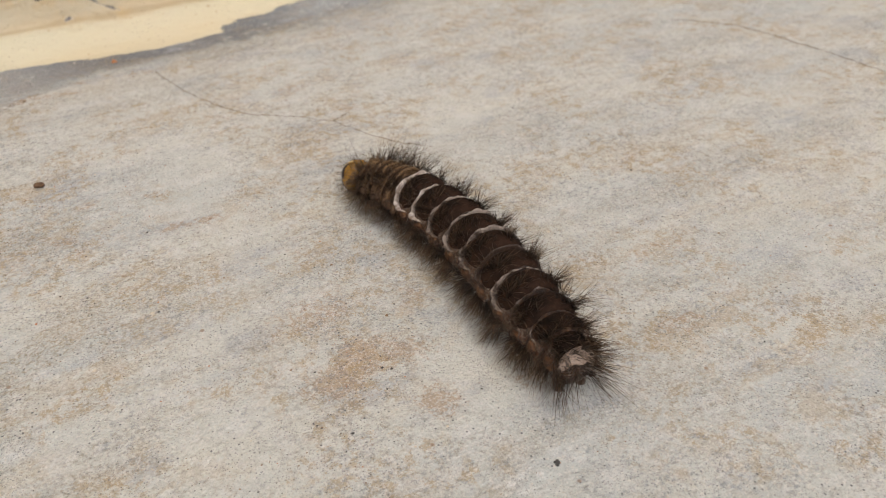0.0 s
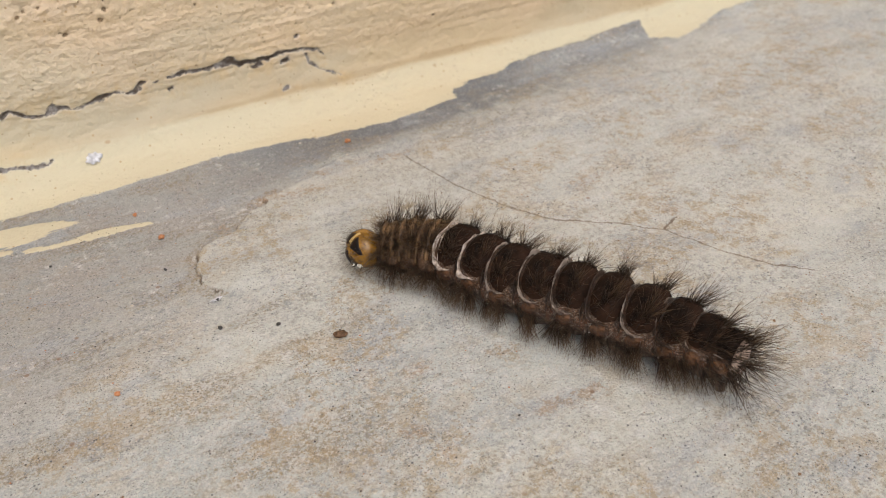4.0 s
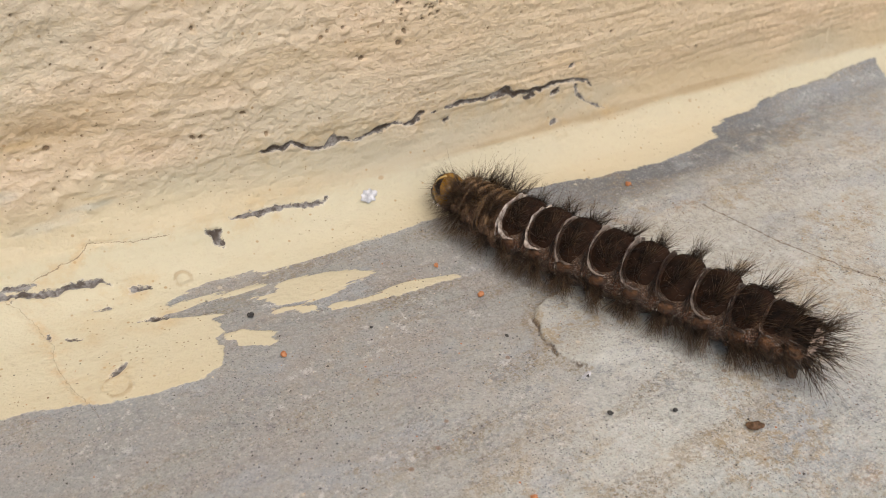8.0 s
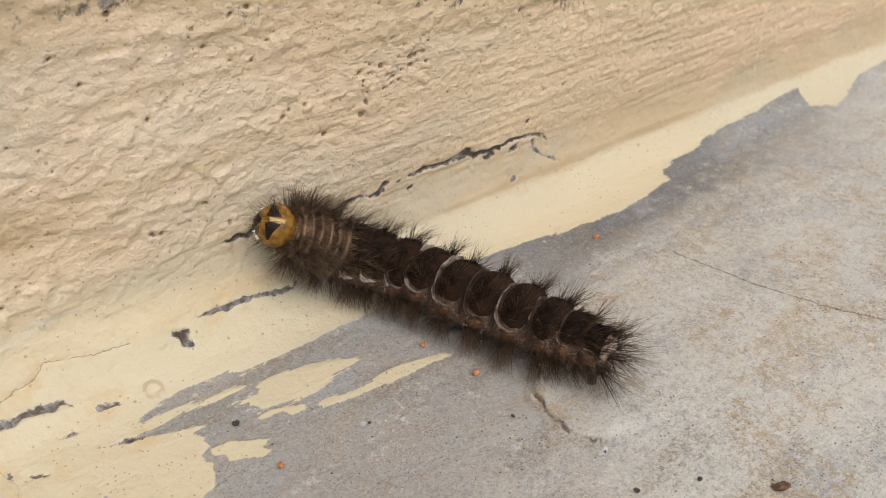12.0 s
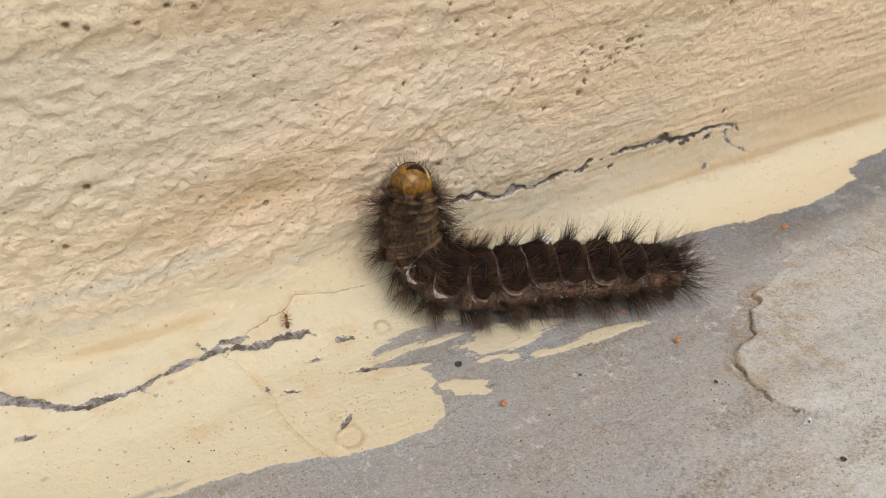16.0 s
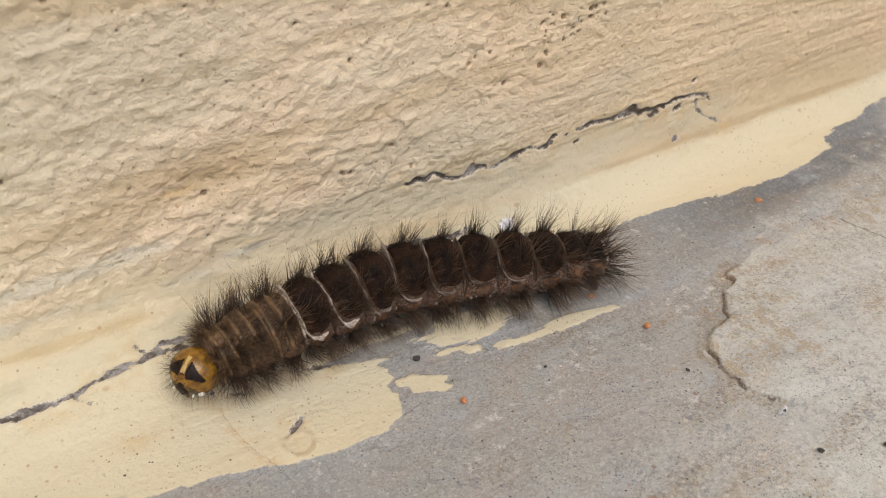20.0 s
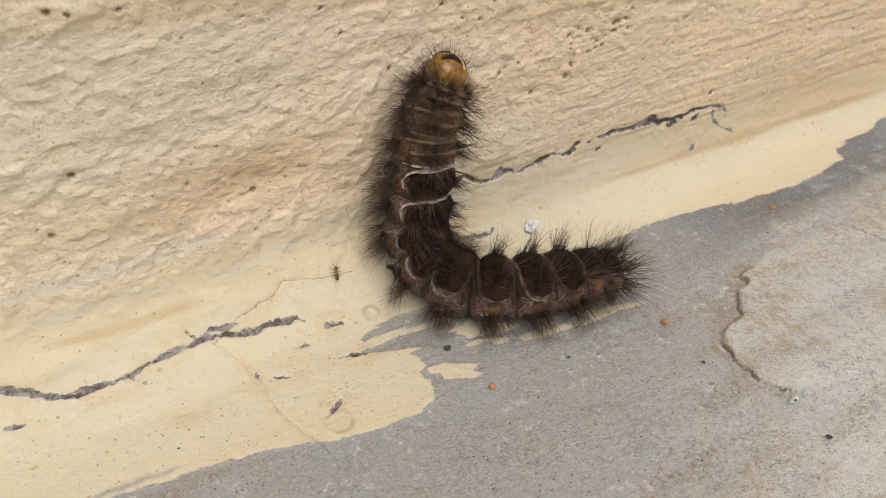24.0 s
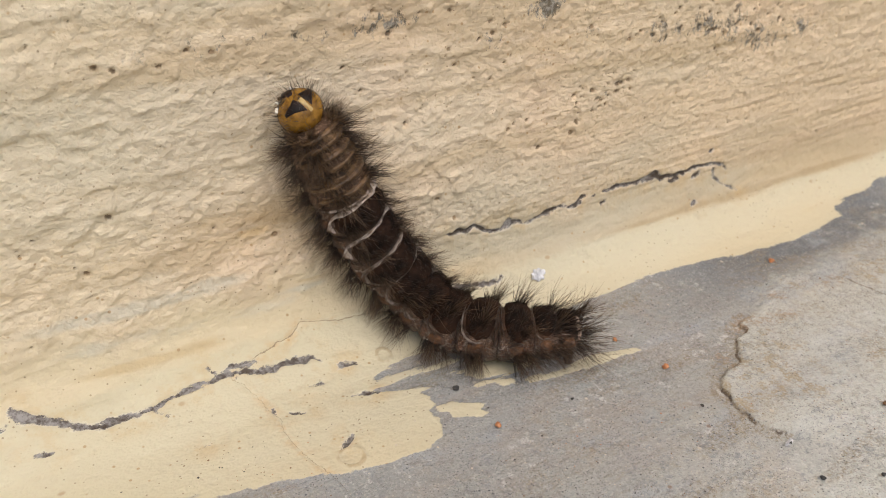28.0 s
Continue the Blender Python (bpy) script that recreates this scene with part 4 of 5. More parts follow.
class Ring:
    """One ring of the body: half length, half width and height, in metres, with its hull."""

    def __init__(self, half, wide, high, blunt=False):
        self.half, self.wide, self.high, self.blunt = half, wide, high, blunt

    def at(self, u, a, out=0.0):
        """A point of the hull: u from -1 (rear) to 1 (front), a round the ring from the back (0), positive to its left."""
        u, a = np.asarray(u, float), np.asarray(a, float)
        swell = 0.68 + 0.32 * np.sqrt(np.clip(1 - (np.abs(u)) ** 2.4, 0, 1))
        if self.blunt:
            swell = np.where(u < 0, np.sqrt(np.clip(1 - np.abs(u) ** 2.6, 0.01, 1)), swell)
        flat = np.where(np.abs(a) > math.pi / 2, 0.84, 1.0)
        return np.stack([u * self.half, np.sin(a) * (self.wide * swell + out), np.cos(a) * (self.high * swell * flat + out)], -1)

    def hull(self, rng, folds=0.0):
        u = np.linspace(-1.0, 1.0, 23)
        a = np.linspace(-math.pi, math.pi, 48, endpoint=False)
        U, A = np.meshgrid(u, a, indexing="ij")
        bumps = 0.00022 * rumple(U * 2.5 + 10, A * 3 + 10, 1, 1, int(rng.randint(1000)), 3) + folds * np.sin(U * 11 + 0.8 * np.cos(2 * A))
        pts = self.at(U, A, bumps)
        cap0, cap1 = pts[:1].copy(), pts[-1:].copy()
        cap0[..., 1:] *= 0.05
        cap1[..., 1:] *= 0.05
        pts = np.concatenate([cap0, pts, cap1], 0)
        me = shell("body_segment", pts)
        flank = soft(np.abs(A), 0.95, 1.25) * soft(np.abs(A), 2.15, 1.75)
        flank = np.concatenate([flank[:1], flank, flank[-1:]], 0).astype(np.float32)
        me.attributes.new("flank", "FLOAT", "POINT").data.foreach_set("value", flank.ravel())
        return me

    def patch(self, name, u0, a0, du, da, thick, power=2.6, rng=None):
        """A domed patch on the hull about (u0, a0), du by da wide."""
        rho = np.linspace(0, 1, 9)
        phi = np.linspace(0, 2 * math.pi, 36, endpoint=False)
        R, P = np.meshgrid(rho, phi, indexing="ij")
        c, s = np.cos(P), np.sin(P)
        m = (np.abs(c) ** power + np.abs(s) ** power) ** (-1 / power)
        if rng is not None:
            m = m * (1 + 0.10 * rumple(np.cos(P) * 1.7 + 9, np.sin(P) * 1.7 + 9, 1, 1, int(rng.randint(999)), 2))
        out = thick * (1 - R ** 5) - 0.00008
        return shell(name, self.at(u0 + du * R * m * s, a0 + da * R * m * c, out))

    def ridge(self, name, u, a, width, thick, rag=0.5, seed=17):
        """A raised, uneven cord over the hull along the way (u, a)."""
        v = np.linspace(0, 2 * math.pi, 8, endpoint=False)
        U, V = np.meshgrid(u, v, indexing="ij")
        A = np.meshgrid(a, v, indexing="ij")[0]
        w = np.linspace(-1, 1, len(u))[:, None] + 0 * V
        taper = np.sqrt(np.clip(1 - w ** 6, 0.02, 1)) * np.clip(0.85 + 2 * rag * rumple(w * 7 + self.half * 5e4, V * 0 + 3, 1, 1, seed, 3), 0.12, 1.5)
        du, da = np.gradient(u) * self.half, np.gradient(a) * self.high
        size = np.hypot(du, da)[:, None] + 1e-9
        U = U + np.cos(V) * (da[:, None] / size) * width * taper / self.half
        A = A - np.cos(V) * (du[:, None] / size) * width * taper / self.high
        return shell(name, self.at(U, A, np.sin(V) * thick * taper + 0.00006))

    def rim(self, name, u0, du, da, start, stop, width, thick, power=3.2, seed=17):
        """A cord round the edge of the dorsal patch, from one flank over the front to the other."""
        p = np.linspace(start, stop, 64)
        c, s = np.cos(p), np.sin(p)
        m = (np.abs(c) ** power + np.abs(s) ** power) ** (-1 / power) * (1 + 0.05 * rumple(p * 2 + 4, p * 0 + 2, 1, 1, seed, 2))
        return self.ridge(name, u0 + du * m * s, da * m * c, width, thick, 0.55, seed)

    def fur(self, rng, count, u, a, tilt, length, scatter=0.35, tufts=0, comb=0.0, out=1.0, root=-0.0001, loose_tuft=0.34):
        """Roots, ways and lengths of hairs rooted between u and a ranges (both sides); tilt: how far they lean to the rear; comb: up the flank."""
        which = rng.randint(2, size=count)
        if tufts:
            cu, ca = rng.uniform(*u, tufts), rng.uniform(*a, tufts)
            k = rng.randint(tufts, size=count)
            U = cu[k] + rng.normal(0, 0.07, count)
            A = ca[k] + rng.normal(0, 0.06, count)
            lean = rng.normal(0, loose_tuft, (2, tufts, 3))[which, k]
        else:
            U, A, lean = rng.uniform(*u, count), rng.uniform(*a, count), 0.0
        A = A * (2 * which - 1)
        p = self.at(U, A, root)
        normal = np.stack([np.zeros(count), np.sin(A), np.cos(A)], -1)
        upward = -np.sign(A)[:, None] * np.stack([np.zeros(count), np.cos(A), -np.sin(A)], -1)
        way = out * normal + comb * upward + np.array([-1, 0, 0]) * (tilt + rng.normal(0, 0.12, count))[:, None] + rng.normal(0, scatter * 0.42, (count, 3)) + lean
        return p, way, rng.uniform(*length, count)


def joined(sets):
    return [np.concatenate([s[k] for s in sets]) for k in range(3)]


def leg_mesh(base, tip, r0, r1):
    base, tip = np.array(base), np.array(tip)
    d = tip - base
    s = np.cross(d, (1, 0.2, 0))
    s /= np.linalg.norm(s)
    o = np.cross(d / np.linalg.norm(d), s)
    rows = []
    for k, u in enumerate((0, 0.25, 0.5, 0.75, 0.95, 1.0)):
        r = (r0 + (r1 - r0) * u) * (1.0 if k < 5 else 0.15)
        ang = np.linspace(0, 2 * math.pi, 10, endpoint=False)
        rows.append(base + d * u + r * (np.cos(ang)[:, None] * s + np.sin(ang)[:, None] * o))
    return shell("leg", np.array(rows))


# where each ring sits along the body (0: head, 1: rear), half length, half width, half height in mm
RINGS = [("thorax", 0.077, 2.8, 4.2, 4.2), ("thorax", 0.128, 3.3, 4.7, 4.8), ("thorax", 0.192, 3.5, 5.0, 5.3),
         ("back", 0.262, 3.4, 5.0, 5.4), ("back", 0.340, 3.5, 5.1, 5.5), ("back", 0.422, 3.6, 5.2, 5.6), ("back", 0.508, 3.7, 5.2, 5.6),
         ("back", 0.596, 3.8, 5.2, 5.6), ("back", 0.684, 3.8, 5.2, 5.5), ("back", 0.770, 3.8, 5.1, 5.4), ("back", 0.850, 3.5, 4.8, 5.0),
         ("small", 0.914, 3.0, 4.4, 4.6), ("end", 0.968, 3.0, 3.6, 3.9)]


def body_ring(index, kind, half, wide, high, parent):
    rng = np.random.RandomState(100 + index)
    ring = Ring(half * MM, wide * MM, high * MM, kind == "end")
    skin = {"thorax": THORAX}.get(kind, HIDE)
    ob = part("body_segment", ring.hull(rng, 0.00016 if kind == "thorax" else 0.00005), skin, parent)
    sets, nap = [], []
    if kind == "back":
        du, da = 0.68, 1.22 + 0.05 * rng.normal()
        part("dorsal_patch", ring.patch("dorsal_patch", -0.08, 0.0, du, da, 0.0008, 3.2, rng), VELVET, ob, "velvety black-brown patch across the back")
        bright = index < 5 or index in (7, 10)
        part("pale_band", ring.rim("pale_band", -0.06, du + 0.10, da + 0.05, -0.35, math.pi + 0.35, 0.00013 if bright else 0.00009, 0.00090 if bright else 0.00078, seed=17 + index), CHALK if index in (3, 4) else BAND, ob, "chalky white ridge")
        a = np.linspace(-1.55, 1.55, 48)
        part("fold", ring.ridge("fold", 0.86 - 0.10 * (a / 1.55) ** 2, a, 0.00030, 0.00040, 0.25, 30 + index), HIDE, ob)
        part("fold", ring.ridge("fold", -0.80 + 0.06 * np.cos(a * 3), a, 0.00034, 0.00042, 0.3, 50 + index), HIDE, ob)
        for side in (-1, 1):
            part("wart", ring.patch("wart", -0.05, side * 1.52, 0.40, 0.20, 0.0005, 2.6, rng), ORANGE, ob, "orange-brown wart on the flank")
            for q in range(3):
                cu, ca = rng.uniform(-0.75, 0.75), side * rng.uniform(1.38, 1.85)
                w = np.linspace(-1, 1, 14)
                cord = ring.ridge("wrinkle", cu + w * rng.uniform(0.10, 0.22), ca + side * 0.10 * np.sin(w * 2 + rng.uniform(0, 3)), 0.00008, 0.00022, 0.6, 70 + q)
                part("wrinkle", cord, BAND, ob, "pale wrinkle of the flank")
            part("pale_fleck", ring.patch("pale_fleck", rng.uniform(-0.8, 0.8), side * rng.uniform(1.5, 1.95), rng.uniform(0.03, 0.06), rng.uniform(0.03, 0.09), 0.00030, 1.6, rng), CHALK, ob)
            for q in range(2):
                at = ring.at(rng.uniform(-0.6, 0.6), side * rng.uniform(1.6, 2.0), rng.uniform(0.0002, 0.0012))
                tiny = 0.00010 * rng.lognormal(0, 0.4)
                chip = shell("lime_speck", at + tiny * np.array([[(math.cos(k) * w, math.sin(k) * w * 1.4, h) for k in np.linspace(0, 5.2, 6)] for h, w in ((-0.7, 0.2), (0, 1.0), (0.7, 0.3))]))
                part("lime_speck", chip, SPECK, ob, "white speck of lime dust")
            if 2 <= index - 3 <= 5:
                part("proleg", leg_mesh((0, side * 2.0 * MM, -high * 0.55 * MM), (0, side * 2.6 * MM, -4.6 * MM), 1.1 * MM, 0.8 * MM), HIDE, ob)
        # a nap combed up and back over the patch, flame-like crests at its rear edge, stray hairs, and long fans low on the sides
        nap.append(ring.fur(rng, 300, (-0.42, 0.44), (0.0, 1.10), 1.0, (0.0005, 0.0011), 0.25, 26, comb=0.9, out=0.18, root=0.0006))
        nap.append(ring.fur(rng, 70, (-0.40, 0.20), (0.25, 0.95), 0.25, (0.0014, 0.0026), 0.22, 4, comb=0.8, out=0.55, root=0.0005))
        sets.append(ring.fur(rng, 110, (-0.45, 0.05), (0.45, 1.0), 0.22 + 0.05 * max(index - 7, 0), (0.0034, 0.0056 + 0.0006 * max(index - 7, 0)), 0.22, 4, comb=0.45, loose_tuft=0.20))
        sets.append(ring.fur(rng, 14, (-0.5, 0.5), (0.3, 1.1), 0.25, (0.0034, 0.0062), 0.5))
        sets.append(ring.fur(rng, 26, (-0.90, -0.76), (0.5, 1.5), 0.30, (0.0014, 0.0028), 0.4, comb=0.5))
        sets.append(ring.fur(rng, 360, (-0.75, 0.65), (1.62, 2.25), 0.25, (0.0024, 0.0054), 0.6, 9))
        sets.append(ring.fur(rng, 40, (-0.3, 0.2), (1.48, 1.66), 0.40, (0.0026, 0.0050), 0.5, 3))
    elif kind == "thorax":
        a = np.linspace(-1.5, 1.5, 48)
        for q, u in enumerate((0.60, 0.05, -0.55)):
            pale = index == 2 and q == 2
            part("pale_band" if pale else "fold", ring.ridge("fold", u - 0.12 * (a / 1.5) ** 2, a, 0.00020 if pale else 0.00042, 0.00042, 0.3, 20 + index + q), CHALK if pale else FOLD, ob)
        for side in (-1, 1):
            part("leg", leg_mesh((0.3 * MM, side * 1.3 * MM, -high * 0.6 * MM), (0.9 * MM, side * 1.5 * MM, -4.6 * MM), 0.7 * MM, 0.25 * MM), LEG, ob, "short jointed red-brown leg")
            part("wart", ring.patch("wart", 0.0, side * 1.45, 0.4, 0.22, 0.0006, 2.2, rng), THORAX, ob)
        nap.append(ring.fur(rng, 380, (-0.9, 0.9), (0.0, 0.95), 1.6, (0.0012, 0.0024), 0.25, 40, comb=0.1, out=0.22, root=0.0001))
        sets.append(ring.fur(rng, 150, (-0.3, 0.3), (0.6, 1.1), 0.12, (0.0034, 0.0062), 0.42, 6, comb=0.25, loose_tuft=0.25))
        sets.append(ring.fur(rng, 14, (-0.4, 0.6), (0.2, 0.9), -0.1, (0.0060, 0.0092), 0.5))
        sets.append(ring.fur(rng, 70, (-0.6, 0.6), (1.0, 1.5), 0.25, (0.0018, 0.0036), 0.5, 8, comb=0.5))
        sets.append(ring.fur(rng, 220, (-0.4, 0.4), (1.5, 2.1), 0.10, (0.0024, 0.0050), 0.65, 9))
        if index == 0:
            sets.append(ring.fur(rng, 260, (0.1, 0.8), (0.3, 2.0), -0.45, (0.0022, 0.0048), 0.6, 16))
            part("neck_plate", ring.patch("neck_plate", 0.30, 0.0, 0.34, 0.30, 0.0002, 2.6, rng), FOLD, ob, "tan plate behind the head")
            nap.append(ring.fur(rng, 180, (0.4, 0.95), (0.4, 1.3), -0.9, (0.0012, 0.0028), 0.45, 14, out=0.55, root=0.0))
    else:
        end = kind == "end"
        part("dorsal_patch", ring.patch("dorsal_patch", 0.0, 0.0, 0.62, 0.85 if end else 1.05, 0.0006, 2.6, rng), VELVET, ob, "dark brown plate")
        part("pale_band", ring.rim("pale_band", 0.0, 0.74, 0.95 if end else 1.12, -0.3, math.pi + 0.3, 0.00014, 0.00030, 2.6, 40 + index), BAND, ob)
        for side in (-1, 1):
            part("wart", ring.patch("wart", -0.1, side * 1.35, 0.45, 0.24, 0.0005, 2.2, rng), ORANGE, ob)
        nap.append(ring.fur(rng, 260, (-0.5, 0.4), (0.0, 0.95), 1.4, (0.0008, 0.0020), 0.35, 16, comb=0.5, out=0.35, root=0.0004))
        sets.append(ring.fur(rng, 110, (-0.85, -0.2), (0.2, 1.2), 0.6, (0.0030, 0.0070), 0.45, 7, comb=0.4))
        sets.append(ring.fur(rng, 160, (-0.9, 0.6), (1.3, 2.2), 0.8, (0.0022, 0.0050), 0.8, 12))
        if end:
            sets.append(ring.fur(rng, 170, (-0.98, -0.6), (0.5, 2.4), 1.4, (0.0036, 0.0082), 0.8, 18))
            part("anal_plate", ring.patch("anal_plate", -0.70, 0.0, 0.24, 1.3, 0.0005, 2.2, rng), PINK, ob, "pinkish grey wrinkled end plate")
            for side in (-1, 1):
                part("proleg", leg_mesh((-0.4 * MM, side * 1.4 * MM, -1.3 * MM), (-0.8 * MM, side * 1.9 * MM, -4.4 * MM), 1.0 * MM, 0.7 * MM), HIDE, ob)
    roots, ways, lengths = joined(sets)
    fur = part("bristles", bristles("bristles", roots, ways, lengths, (-0.12, 0, -0.08), 0.000046, rng), None, ob, "long dark brown bristles")
    tagged(fur, kind="stuff")
    roots, ways, lengths = joined(nap)
    coat = GOLDEN if kind == "thorax" else NAP
    fur = part("nap", bristles("nap", roots, ways, lengths, (-0.1, 0, 0), 0.000050, rng, coat), None, ob, "short combed-back brown hair")
    tagged(fur, kind="stuff")
    return ob


class Ball:
    """An ovoid with its own patches: x to the front, z up."""

    def __init__(self, a, b, c):
        self.size = np.array([a, b, c])

    def at(self, lon, lat, out=0.0):
        lon, lat = np.asarray(lon, float), np.asarray(lat, float)
        d = np.stack([np.cos(lat) * np.cos(lon), np.cos(lat) * np.sin(lon), np.sin(lat)], -1)
        return d * (self.size + np.asarray(out)[..., None])

    def hull(self, name):
        lat = np.linspace(-math.pi / 2 + 0.01, math.pi / 2 - 0.01, 25)
        lon = np.linspace(-math.pi, math.pi, 40, endpoint=False)
        A, B = np.meshgrid(lat, lon, indexing="ij")
        return shell(name, self.at(B, A, 0.0 * A))

    def patch(self, name, corners, thick):
        """A thin plate over the corners (lon, lat), in degrees."""
        c = np.radians(np.array(corners, float))
        c = np.stack([np.cos(c[:, 1]) * np.cos(c[:, 0]), np.cos(c[:, 1]) * np.sin(c[:, 0]), np.sin(c[:, 1])], -1)
        mid = c.mean(0)
        k = len(c)
        ring = []
        for q in range(48):
            u = q / 48 * k
            i = int(u)
            w = u - i
            ring.append(c[i] * (1 - w) + c[(i + 1) % k] * w)
        ring = np.array(ring)
        ring = (np.roll(ring, 1, 0) + ring * 2 + np.roll(ring, -1, 0)) / 4
        rho = np.linspace(0.02, 1, 7)[:, None, None]
        g = mid + (ring - mid)[None] * rho
        out = thick * (1 - rho[..., 0] ** 6) * np.ones((1, 48)) - 0.00003
        g = g / np.linalg.norm(g, axis=-1, keepdims=True)
        return shell(name, g * (self.size + out[..., None]))


def over(pts):
    """Longitude and latitude, in degrees, of places given as seen from straight above (forward, left), as parts of the radius."""
    return [(math.degrees(math.atan2(y, x)), math.degrees(math.acos(min(1.0, math.hypot(x, y))))) for x, y in pts]


def caterpillar():
    whole = new("caterpillar")
    tagged(whole, "dark brown bristly caterpillar with an amber head, crawling by the wall", "caterpillar")
    head_ball = Ball(3.1 * MM, 3.45 * MM, 3.3 * MM)
    head = part("head", head_ball.hull("head"), HORN, whole, "glossy amber head capsule with black marks")
    for side in (-1, 1):
        mark = over([(0.86, 0.14), (0.62, 0.10), (0.16, 0.12), (0.30, 0.30), (0.44, 0.60), (0.40, 0.86), (0.56, 0.78), (0.74, 0.48)])
        part("face_mark", head_ball.patch("face_mark", [(side * a, b) for a, b in mark], 0.00010), HORN_BLACK, head, "black triangular mark")
        part("cheek", head_ball.patch("cheek", [(side * a, b) for a, b in [(60, 8), (95, 18), (120, 0), (100, -30), (62, -20)]], 0.00012), HORN, head)
        part("eye_spot", head_ball.patch("eye_spot", [(side * a, b) for a, b in [(36, -18), (50, -14), (54, -26), (40, -30)]], 0.00035), WHITE, head, "small white bead by the mouth")
        part("mandible", leg_mesh((2.1 * MM, side * 0.8 * MM, -1.2 * MM), (2.7 * MM, side * 0.3 * MM, -2.3 * MM), 0.6 * MM, 0.3 * MM), HORN_DARK, head)
        part("feeler", leg_mesh((2.1 * MM, side * 1.3 * MM, -0.9 * MM), (3.1 * MM, side * 1.6 * MM, -1.3 * MM), 0.22 * MM, 0.1 * MM), WHITE, head)
    part("face_stripe", head_ball.patch("face_stripe", over([(0.74, -0.12), (0.74, 0.12), (0.35, 0.06), (0.02, 0.10), (0.02, -0.10), (0.35, -0.06)]), 0.00012), HORN_PALE, head, "pale yellow stripe between the marks")
    part("face_plate", head_ball.patch("face_plate", [(-36, -36), (36, -36), (42, -8), (26, 8), (0, 14), (-26, 8), (-42, -8)], 0.00016), HORN_DARK, head, "mottled brown front of the face")
    part("face_shield", head_ball.patch("face_shield", [(-16, -30), (16, -30), (20, 0), (0, 20), (-20, 0)], 0.0003), HORN_BLACK, head, "dark wet-looking shield over the mouth")
    rng = np.random.RandomState(77)
    lon, lat = rng.uniform(-2.2, 2.2, 230), rng.uniform(-0.7, 1.2, 230)
    p = head_ball.at(lon, lat, np.zeros(230))
    way = p / np.linalg.norm(p, axis=1, keepdims=True) + np.array([0.3, 0, 0.1]) + rng.normal(0, 0.25, (230, 3))
    tagged(part("bristles", bristles("bristles", p, way, rng.uniform(0.0008, 0.0026, 230), (0.1, 0, -0.1), 0.000028, rng), None, head), kind="stuff")
    rings = [body_ring(k, kind, half, wide, high, whole) for k, (kind, _, half, wide, high) in enumerate(RINGS)]
    return whole, head, rings


CATERPILLAR, HEAD, BODY = caterpillar()


# ---- small loose things ----
def lump(size, seed, detail=3, rough=0.35):
    bm = bmesh.new()
    bmesh.ops.create_icosphere(bm, subdivisions=detail, radius=1.0)
    for v in bm.verts:
        d = 1 + rough * (noise.noise(v.co * 1.3 + Vector((seed, 0, 0))) + 0.6 * noise.noise(v.co * 3.1 + Vector((0, seed, 0))))
        v.co = Vector((v.co.x * size[0], v.co.y * size[1], v.co.z * size[2])) * d
    return bm


def rest(ob, x, s, sink, turn=0.0):
    """Sets a thing on the surface at x, s (mm), the height sink (mm) above it."""
    y, z, ny, nz = (float(v) for v in section(s / 1000))
    lift = sink / 1000
    up = math.degrees(math.atan2(-ny, nz))
    ob.matrix_world = pose(x / 1000, y + ny * lift, z + nz * lift, up, 0, 0) @ pose(0, 0, 0, 0, 0, turn)
    return ob


def loose(name, size, seed, material, x, s, turn, label, category, sink=0.35, rough=0.45):
    ob = part(name, lump([v * MM for v in size], seed, 4 if rough > 0.5 else 3, rough), material)
    rest(ob, x, s, size[2] * sink, turn)
    return tagged(ob, label, category)


loose("dirt_crumb", (1.15, 0.6, 0.55), 3, BROWN_GRIT, 4.8, 164.5, 150, "brown crumb of dry earth lying on the cement floor", "dirt crumb")
for gx, gs, r, seed in ((-11.9, 206.3, 0.5, 5), (-14.2, 216.6, 0.35, 6), (-44.8, 208.3, 0.42, 7), (-28.1, 169.7, 0.36, 8), (33.0, 222.0, 0.5, 9), (58, 108, 0.3, 12)):
    tagged(loose("brick_grain", (r * 1.2, r, r * 0.8), seed, RED_GRIT, gx, gs, seed * 40, "orange-red grain of brick on the cement floor", "grain"), group="brick grains on the floor")
for gx, gs, r, seed in ((-45.9, 219.0, 0.5, 21), (-31.0, 207.6, 0.22, 22), (-8.8, 183.2, 0.26, 23), (49.8, 54.2, 0.5, 24), (-14, 196, 0.25, 25), (-1.5, 186.5, 0.2, 26), (-2.5, 172.0, 0.3, 27), (21.8, 183.4, 0.42, 28), (-1.0, 189.7, 0.28, 29), (-10.8, 175.9, 0.34, 30)):
    tagged(loose("dark_grain", (r * 1.2, r * 0.9, r * 0.8), seed, DARK_GRIT, gx, gs, seed * 40, "small dark grain of grit on the ground", "grain"), group="dark grit on the floor")


